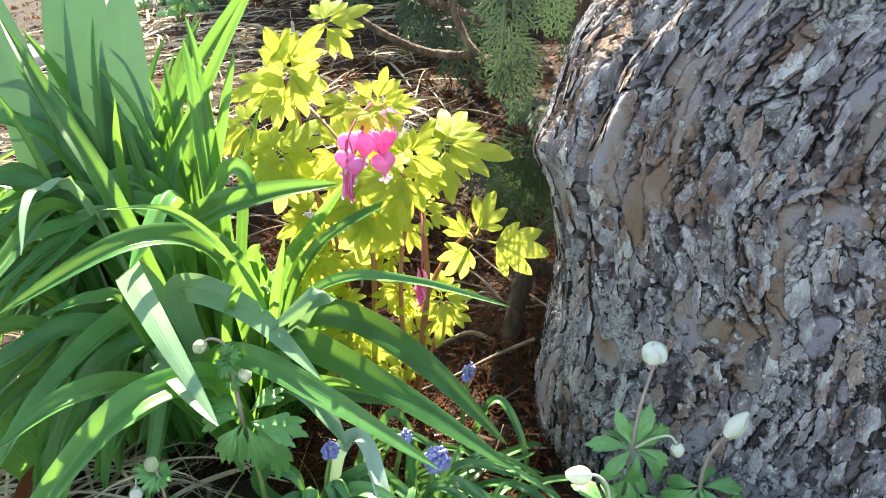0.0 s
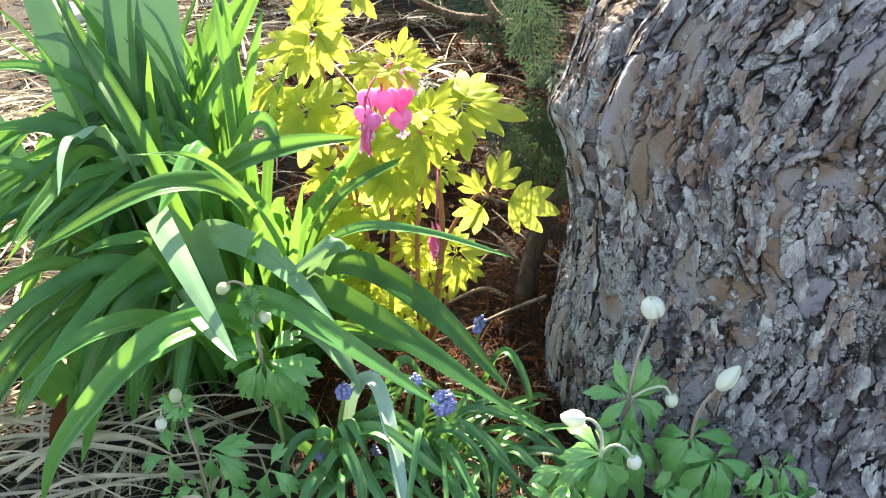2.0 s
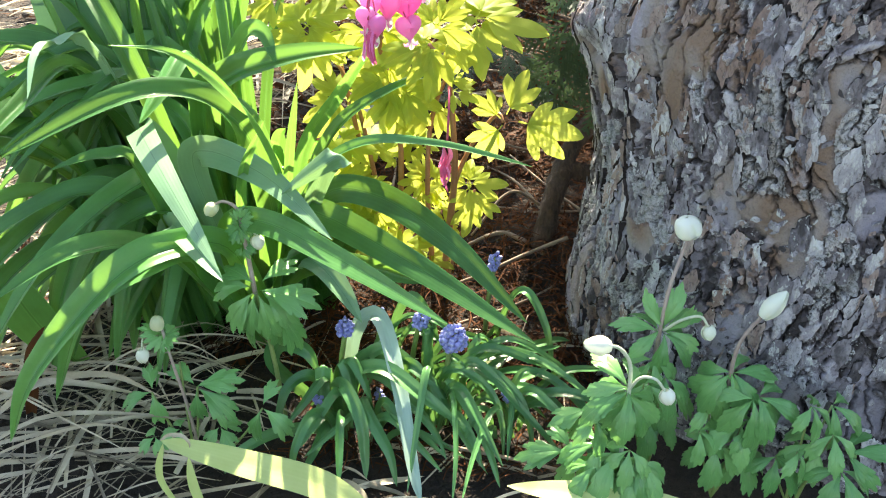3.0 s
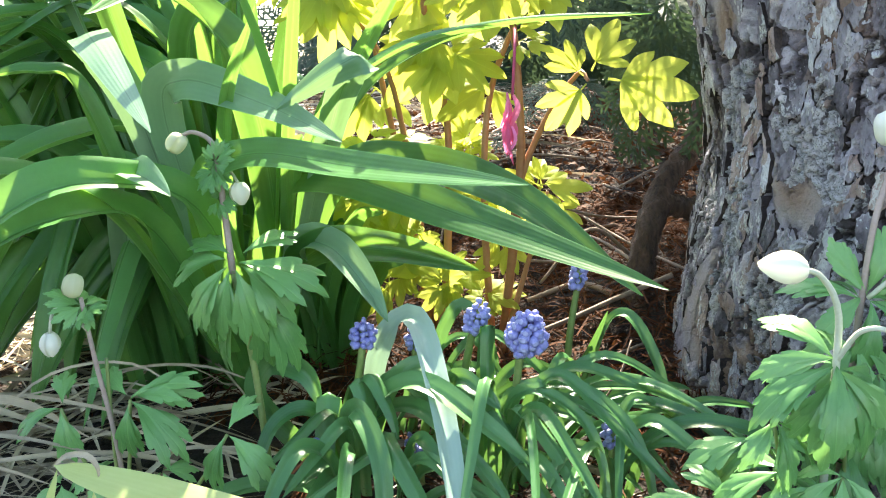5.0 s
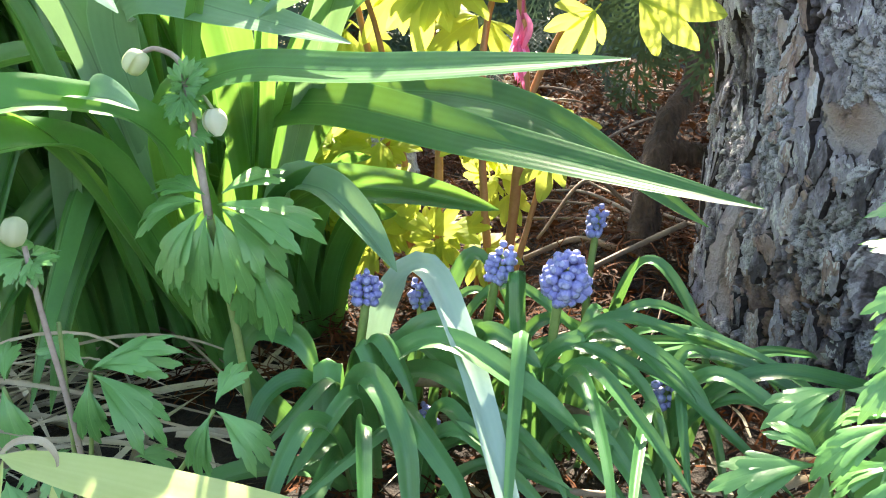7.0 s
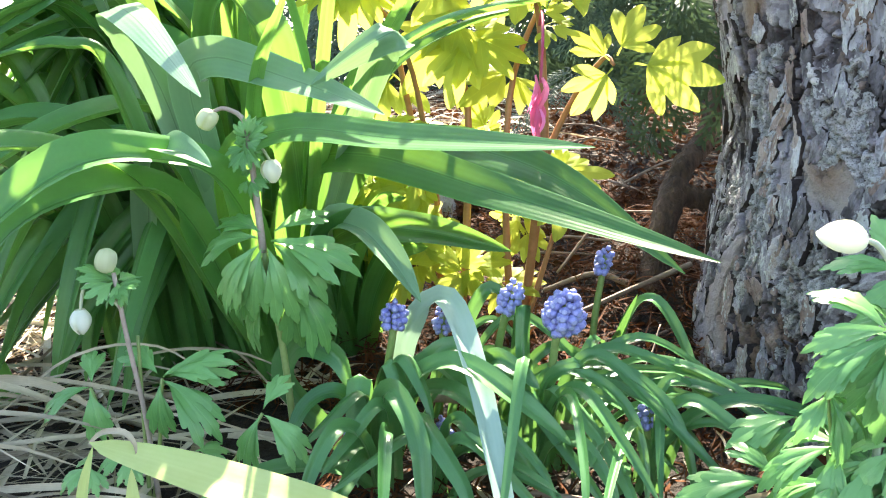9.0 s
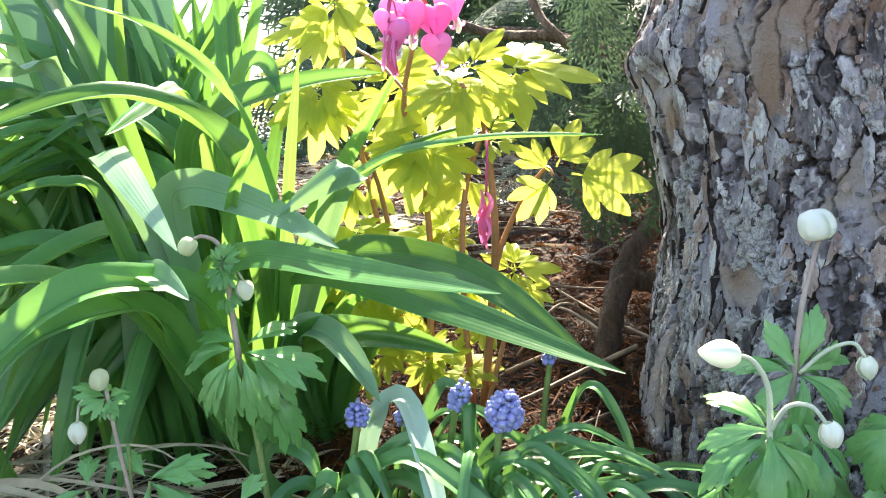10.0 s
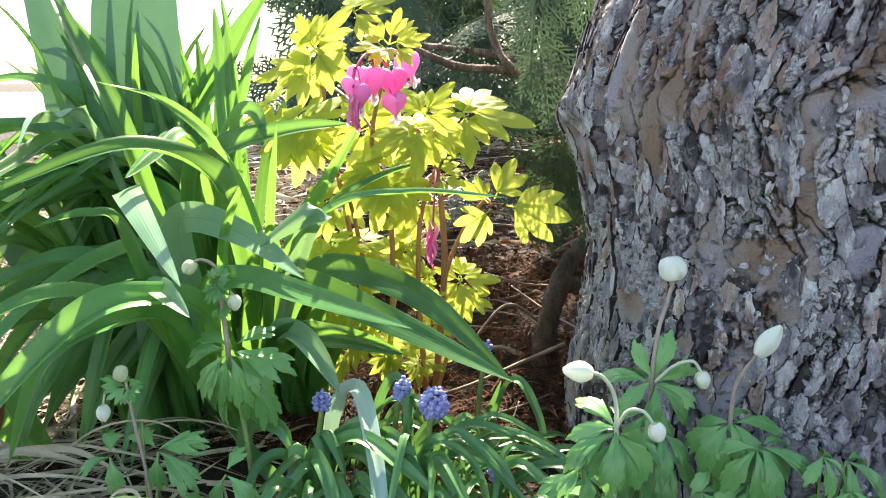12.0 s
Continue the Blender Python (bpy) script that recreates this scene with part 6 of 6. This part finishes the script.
hyacinth((-0.094, 0.676, 0.130), (-0.104, 0.686, 0.045), "grape hyacinth with a rounded blue head", 0.0125, 0.0048, 3, (0.1, 0, 1),
         arcs(3, (-0.104, 0.686, 0.045), 6, -130, -30, (0.05, 0.10), (0.05, 0.07), (0.010, 0.014)) + [
             (0.0145, [(-0.100, 0.700, 0.05), (-0.090, 0.696, 0.112), (-0.066, 0.681, 0.138), (-0.045, 0.632, 0.110), (-0.028, 0.580, 0.066), (-0.020, 0.565, 0.045)], M_MUSC_BLUE, (0.3, -0.5, 0.8)),
             (0.016, [(-0.125, 0.685, 0.045), (-0.158, 0.682, 0.085), (-0.150, 0.680, 0.108), (-0.128, 0.676, 0.104), (-0.118, 0.672, 0.085)], M_MUSC, (-0.3, -0.9, 0.5)),
             (0.015, [(-0.112, 0.68, 0.045), (-0.112, 0.672, 0.085), (-0.112, 0.662, 0.098), (-0.112, 0.65, 0.07), (-0.108, 0.635, 0.045)], M_MUSC, (0, -1, 0.5)),
             (0.0115, [(-0.100, 0.665, 0.045), (-0.098, 0.650, 0.085), (-0.087, 0.630, 0.102), (-0.072, 0.610, 0.085), (-0.068, 0.600, 0.061), (-0.066, 0.59, 0.042)], M_MUSC, (0.1, -0.7, 0.7)),
             (0.0105, [(-0.070, 0.66, 0.045), (-0.075, 0.640, 0.085), (-0.070, 0.620, 0.090), (-0.055, 0.600, 0.078), (-0.046, 0.590, 0.067), (-0.040, 0.58, 0.045)], M_MUSC, (0.1, -0.6, 0.8)),
             (0.011, [(-0.11, 0.68, 0.045), (-0.122, 0.665, 0.085), (-0.140, 0.65, 0.082), (-0.150, 0.635, 0.05)], M_MUSC, (0, -0.6, 1))])
hyacinth((-0.072, 0.720, 0.114), (-0.075, 0.728, 0.05), "grape hyacinth with a small shaded blue head", 0.012, 0.0042, 4, (0, 0, 1), arcs(4, (-0.075, 0.728, 0.05), 4, -60, 60, (0.05, 0.09), (0.05, 0.08)))
hyacinth((0.028, 0.785, 0.140), (0.020, 0.785, 0.055), "grape hyacinth with a small pale lilac head", 0.013, 0.0038, 5, (0.1, -0.1, 1),
         [(0.009, [(0.03, 0.785, 0.05), (0.045, 0.775, 0.105), (0.060, 0.765, 0.118), (0.078, 0.745, 0.09), (0.085, 0.73, 0.05)], M_MUSC, (0, -0.4, 1)), (0.006, [(0.01, 0.77, 0.05), (0.03, 0.75, 0.09), (0.045, 0.735, 0.13)], M_MUSC, (0.4, -1, 0.2))])
hyacinth((-0.066, 0.668, 0.068), (-0.062, 0.675, 0.04), "grape hyacinth bud hidden among leaves", 0.008, 0.0026, 6, (-0.2, 0, 1), arcs(6, (-0.06, 0.645, 0.04), 5, -150, -20, (0.05, 0.08), (0.03, 0.045)))
hyacinth((0.045, 0.655, 0.085), (0.045, 0.665, 0.042), "grape hyacinth with unopened bud low in its leaves", 0.010, 0.004, 7, (0, 0, 1), arcs(7, (0.045, 0.66, 0.042), 9, -120, 30, (0.06, 0.12), (0.04, 0.06)) + [
    (0.009, [(0.01, 0.69, 0.05), (0.04, 0.68, 0.088), (0.08, 0.66, 0.096), (0.125, 0.62, 0.07), (0.14, 0.60, 0.04)], M_MUSC, (0, -0.3, 1)), (0.008, [(0.01, 0.68, 0.05), (0.04, 0.665, 0.085), (0.075, 0.645, 0.09), (0.105, 0.615, 0.07), (0.12, 0.60, 0.04)], M_MUSC, (0, -0.3, 1))])
hyacinth((-0.115, 0.655, 0.072), (-0.115, 0.66, 0.042), "grape hyacinth with a tiny emerging bud", 0.008, 0.0035, 8, (0, 0, 1), arcs(8, (-0.085, 0.648, 0.042), 5, -160, -60, (0.05, 0.08), (0.03, 0.05), (0.008, 0.012)))


# ---- yellowing broad leaves lying in front ----
def build_yellowing():
    plant = thing("fading_bulb_leaf", (-0.06, 0.50, 0.04), "broad yellow-green bulb leaf with a dry folded tip", "leaf")
    v, f, u = ribbon([(-0.05, 0.548, 0.035), (-0.09, 0.550, 0.068), (-0.148, 0.546, 0.090), (-0.21, 0.552, 0.102)], 0.024, (0.1, -0.45, 1), 0.12, 24, 8, full=0.4, base=0.6, blunt=0.5, seed=2)
    part("leaf", mesh_of("leaf", v, f, M_YELLOWING, u), plant)
    v, f, u = ribbon([(-0.211, 0.553, 0.101), (-0.204, 0.553, 0.1065), (-0.194, 0.552, 0.1075), (-0.189, 0.551, 0.103), (-0.188, 0.550, 0.097)], 0.0030, (0, -1, 0.3), 0.6, 16, 4, twist=1.2, seed=3)
    part("tip", mesh_of("tip", v, f, M_STRAW, u), plant, None, "dry curled leaf tip")
    v, f, u = ribbon([(-0.178, 0.54, 0.04), (-0.186, 0.542, 0.07), (-0.188, 0.545, 0.094)], 0.0075, (0.3, -1, 0.3), 0.4, 14, 4, seed=4)
    part("leaf", mesh_of("leaf", v, f, M_YELLOWING, u), plant)
    v, f, u = ribbon([(-0.20, 0.55, 0.035), (-0.213, 0.549, 0.07), (-0.208, 0.551, 0.101)], 0.008, (-0.4, -1, 0.3), 0.5, 14, 4, seed=5)
    part("leaf", mesh_of("leaf", v, f, M_YELLOWING, u), plant)
    plant = thing("fading_bulb_leaf", (0.16, 0.53, 0.04), "yellow-green bulb leaf lying low under anemones", "leaf")
    v, f, u = ribbon([(0.20, 0.56, 0.05), (0.14, 0.545, 0.075), (0.09, 0.545, 0.080), (0.045, 0.56, 0.07)], 0.022, (0, -0.4, 1), 0.15, 22, 6, full=0.4, base=0.6, seed=5)
    part("leaf", mesh_of("leaf", v, f, M_YELLOWING, u), plant)
    plant = thing("fading_bulb_leaf", (-0.37, 0.68, 0.05), "broad green tulip leaf low behind dead straw", "leaf")
    v, f, u = ribbon([(-0.36, 0.72, 0.05), (-0.375, 0.70, 0.10), (-0.385, 0.69, 0.14), (-0.39, 0.69, 0.17)], 0.045, (0.1, -1, 0.3), 0.2, 22, 8, full=0.5, base=0.6, seed=6)
    part("leaf", mesh_of("leaf", v, f, M_BLADE, u), plant)


build_yellowing()


# ---- straw, litter, twigs ----
def build_straw():
    r = random.Random(31)
    out = []
    for i in range(1900):
        x, y = r.uniform(-0.70, -0.20), r.uniform(0.48, 0.86)
        if i > 520:
            x, y = r.uniform(-0.2, 0.15), r.uniform(0.56, 0.80)
        if i > 600:
            x, y = (r.uniform(-1.2, -0.25), r.uniform(0.95, 2.3)) if i < 760 else ((r.uniform(-1.0, -0.30), r.uniform(0.82, 1.45)) if i < 1180 else (r.uniform(-0.9, 0.0), r.uniform(1.25, 2.7)))
        a = r.gauss(0.25, 0.7)
        if r.random() < 0.3:
            a += 1.4
        L = r.uniform(0.05, 0.22) if i < 521 or i > 600 else r.uniform(0.03, 0.09)
        d = Vector((math.cos(a), math.sin(a), 0))
        pts = []
        lift = r.uniform(0.003, 0.024) if i < 521 or i > 600 else r.uniform(0.003, 0.012)
        bend = r.uniform(-0.02, 0.02)
        for q in (-0.5, -0.17, 0.17, 0.5):
            p = Vector((x, y, 0)) + d * L * q + d.orthogonal().cross(Vector((0, 0, 1))).normalized() * bend * (q * q)
            p.z = ground_z(p.x, p.y) + lift * (1 - 1.2 * abs(q)) + 0.003
            pts.append(p)
        out.append(ribbon(pts, (1.5 if y > 0.86 else 1.0) * r.choice((0.0008, 0.0012, 0.0016, 0.0024, 0.0036, 0.0055)), (r.uniform(-0.5, 0.5), -0.3, 1), 0.5, 10, 3, twist=r.uniform(-2, 2), wave=0.1, base=0.8, seed=i))
    for i in range(34):
        x, y = r.uniform(-0.50, -0.20), r.uniform(0.58, 0.74)
        L, a = r.uniform(0.12, 0.26), r.gauss(0.06, 0.22)
        d = Vector((math.cos(a), math.sin(a) * 0.6, 0)) * L
        h = r.uniform(0.012, 0.06)
        c = Vector((x, y, ground_z(x, y) + h))
        k = r.uniform(-0.012, 0.02)
        v, f, u = ribbon([c - d * 0.5 + Vector((0, 0, -h * 0.6)), c - d * 0.15, c + d * 0.2 + Vector((0, k, 0.004)), c + d * 0.5 + Vector((0, 0, -h * 0.3))], r.choice((0.0018, 0.0026, 0.004, 0.006)), (r.uniform(-0.3, 0.3), -0.6, 0.8), 0.5, 12, 3, twist=r.uniform(-1, 1), wave=0.15, base=0.8, seed=i)
        tagged(new("dead_leaf", mesh_of("dead_leaf", v, f, M_STRAW, u)), "long dry bleached daylily leaf lying on straw", "dead leaf", "dead leaves over the soil")
    v, f, u = joined(out)
    tagged(new("dead_straw", mesh_of("dead_straw", v, f, M_STRAW, u)), "tangled grey-brown dead daylily leaves on soil", "straw", kind="stuff")


def build_litter():
    r = random.Random(32)
    V, F, U2 = [], [], []
    for i in range(14000):
        if i < 8500:
            x, y = (r.uniform(-0.45, 0.30) if i % 4 else r.uniform(-1.0, -0.4)), r.uniform(0.70, 1.30)
        else:
            x, y = r.uniform(-1.2, 0.7), r.uniform(1.2, 2.9)
        L = r.uniform(0.003, 0.013) * (1.0 if y < 1.3 else 1.8)
        w = L * r.choice((0.12, 0.2, 0.3, 0.45, 0.6))
        c = Vector((x, y, ground_z(x, y) + r.uniform(0.001, 0.009)))
        m = Matrix.Translation(c) @ Euler((r.gauss(0, 0.45), r.gauss(0, 0.45), r.uniform(0, 6.28))).to_matrix().to_4x4()
        o = len(V)
        curl = r.uniform(-0.3, 0.5) * w
        for a, b, h in ((-1, 0, 0), (-0.4, -1, curl), (-0.4, 1, curl), (0.4, -0.9, curl), (0.4, 0.9, curl), (1, 0, 0), (0, 0, -0.1 * w)):
            V.append(m @ Vector((a * L / 2 * r.uniform(0.85, 1.1), b * w / 2, h)))
            U2.append((0.5 + b / 2, 0.5 + a / 2))
        F += [(o, o + 1, o + 6), (o, o + 6, o + 2), (o + 1, o + 3, o + 6), (o + 6, o + 4, o + 2), (o + 3, o + 5, o + 6), (o + 6, o + 5, o + 4)]
    for i in range(6500):
        x, y = r.uniform(-0.35, 0.45), r.uniform(1.1, 1.95)
        L = r.uniform(0.005, 0.022)
        w = L * r.choice((0.15, 0.3, 0.45, 0.6))
        m = Matrix.Translation((x, y, ground_z(x, y) + r.uniform(0.001, 0.012))) @ Euler((r.gauss(0, 0.5), r.gauss(0, 0.5), r.uniform(0, 6.28))).to_matrix().to_4x4()
        o, curl = len(V), r.uniform(-0.3, 0.5) * w
        for a, b, h in ((-1, 0, 0), (0, -1, curl), (1, 0, 0), (0, 1, curl)):
            V.append(m @ Vector((a * L / 2, b * w / 2, h)))
            U2.append((0.5 + b / 2, 0.5 + a / 2))
        F += [(o, o + 1, o + 3), (o + 1, o + 2, o + 3)]
    needle = random.Random(35)
    for i in range(12000):
        x, y = needle.uniform(-0.25, 0.16), needle.uniform(0.74, 1.25)
        if i % 2:
            x, y = needle.uniform(-0.75, 0.25), needle.uniform(1.15, 2.4)
        if i % 14 == 0:
            x, y = needle.uniform(-0.15, 0.12), needle.uniform(0.60, 0.80)
        L, w = needle.uniform(0.010, 0.040), needle.uniform(0.0005, 0.0014)
        c = Vector((x, y, ground_z(x, y) + needle.uniform(0.002, 0.016)))
        m = Matrix.Translation(c) @ Euler((0, needle.gauss(0, 0.35), needle.uniform(0, 6.28))).to_matrix().to_4x4()
        o = len(V)
        bow, sway = needle.uniform(-0.1, 0.2) * L, needle.uniform(-0.15, 0.15) * L
        for q in (-1, -0.33, 0.33, 1):
            k = 1 - q * q
            V += [m @ Vector((q * L / 2, k * sway - w / 2, k * bow)), m @ Vector((q * L / 2, k * sway + w / 2, k * bow + w * 0.5))]
            U2 += [(0.2, q), (0.8, q)]
        F += [(o + 2 * k, o + 2 * k + 1, o + 2 * k + 3, o + 2 * k + 2) for k in range(3)]
    tagged(new("leaf_litter", mesh_of("leaf_litter", V, F, M_LITTER, U2)), "reddish-brown bark mulch and dry leaf litter", "litter", kind="stuff")


def twig(pts, a, b, label="dry grey-brown twig lying on mulch"):
    v, f, u = tube(pts, a, b, 14, 7, 0.08, len(bpy.data.objects))
    tagged(new("twig", mesh_of("twig", v, f, M_TWIG)), label, "twig", "twigs on the ground")


build_straw()
build_litter()
twig([(0.102, 0.888, 0.117), (0.06, 0.885, 0.098), (0.01, 0.87, 0.078), (-0.03, 0.855, 0.068)], 0.0022, 0.0016, "pale snapped twig lying on mulch beside the trunk")
twig([(0.06, 0.93, 0.09), (0.03, 0.94, 0.095), (-0.01, 0.92, 0.085)], 0.003, 0.002)
twig([(0.08, 0.98, 0.11), (0.04, 0.95, 0.14), (0.0, 0.92, 0.10)], 0.0020, 0.0012)
twig([(-0.02, 0.80, 0.055), (0.05, 0.83, 0.068), (0.09, 0.86, 0.075)], 0.0018, 0.001)
twig([(-0.10, 0.72, 0.065), (-0.03, 0.69, 0.072), (0.05, 0.65, 0.06)], 0.0028, 0.002)
twig([(0.02, 0.70, 0.05), (0.05, 0.72, 0.09), (0.06, 0.74, 0.11)], 0.0009, 0.0005, "thin rust-coloured stalk by the trunk")
twig([(-0.02, 0.63, 0.05), (0.08, 0.60, 0.055), (0.14, 0.575, 0.05)], 0.0017, 0.0012)
r_t = random.Random(9)
for _ in range(30):
    q = Vector((r_t.uniform(-0.3, 0.2), r_t.uniform(1.0, 1.6), 0))
    d = Vector((r_t.uniform(-1, 1), r_t.uniform(-0.5, 0.5), 0)).normalized() * r_t.uniform(0.04, 0.10)
    zz = [ground_z(*(q + d * k)[:2]) + 0.006 + r_t.uniform(0, 0.02) for k in (-1, 0, 1)]
    twig([(*(q - d)[:2], zz[0]), (*q[:2], zz[1] + 0.002), (*(q + d)[:2], zz[2])], 0.0018, 0.0010)


def stone(at, size, seed, label):
    bm = bmesh.new()
    bmesh.ops.create_icosphere(bm, subdivisions=4, radius=1)
    for v in bm.verts:
        n = noise.noise(v.co * 1.4 + Vector((seed * 3.1, 0, 0))) * 0.35 + noise.noise(v.co * 5 + Vector((seed, 2, 0))) * 0.10
        v.co = Vector(v.co) * (1 + n)
        v.co = Vector((v.co.x * size[0], v.co.y * size[1], v.co.z * size[2]))
    me = bpy.data.meshes.new("stone")
    bm.to_mesh(me)
    bm.free()
    me.polygons.foreach_set("use_smooth", [True] * len(me.polygons))
    me.materials.append(M_STONE)
    ob = new("stone", me)
    ob.location = at
    tagged(ob, label, "stone", "stones in the bed")


stone((-0.15, 1.16, 0.125), (0.046, 0.035, 0.038), 1, "pale weathered stone half buried in mulch")
stone((-0.85, 1.9, 0.19), (0.10, 0.07, 0.04), 3, "flat grey stone on bare soil")
stone((-0.9, 2.6, 0.21), (0.16, 0.1, 0.03), 5, "flat grey stone on bare soil")


def fallen_petal():
    v, f, u = ribbon([(0.010, 0.728, 0.062), (0.020, 0.726, 0.072), (0.029, 0.728, 0.066)], 0.018, (0, -0.9, 0.5), 0.3, 8, 4, base=0.6, blunt=0.4)
    tagged(new("fallen_petal", mesh_of("fallen_petal", v, f, M_CREAM, u)), "fallen pale petal on dark soil", "petal")


fallen_petal()


def brown_leaf():
    v, f, u = ribbon([(-0.357, 0.63, 0.060), (-0.350, 0.634, 0.095), (-0.342, 0.637, 0.122), (-0.334, 0.640, 0.140)], 0.014, (0.5, -1, 0.3), 0.9, 16, 6, twist=0.8, wave=0.3, base=0.6, seed=4)
    tagged(new("dead_leaf", mesh_of("dead_leaf", v, f, M_LITTER, u)), "curled brown withered leaf standing in straw", "dead leaf")


def weed(x, y, seed):
    """A low tuft of small cut leaves on short stems."""
    r = random.Random(seed)
    z = ground_z(x, y)
    plant = thing("weed", (x, y, z), "small green weed on open ground behind the bed", "weed", "weeds behind the bed")
    for i in range(9):
        a = r.uniform(0, 2 * math.pi)
        d = Vector((math.cos(a), math.sin(a), 0))
        top = Vector((x, y, z)) + d * r.uniform(0.02, 0.06) + Vector((0, 0, r.uniform(0.03, 0.08)))
        part("stem", mesh_of("stem", *tube([(x, y, z - 0.005), (Vector((x, y, z)) + top) / 2 + Vector((0, 0, 0.01)), top], 0.0014, 0.0010, 8, 5)[:2], M_STEM_GREEN), plant)
        part("leaf", ANEM[5], plant, aim(top, top + d + Vector((0, 0, -0.2)), (0, -0.3, 1), r.uniform(0.9, 1.4)))


brown_leaf()
for k, (wx, wy) in enumerate(((-0.82, 2.47), (-0.92, 2.61), (-0.67, 2.31), (-0.78, 2.66), (-0.98, 2.30))):
    weed(wx, wy, 300 + k)
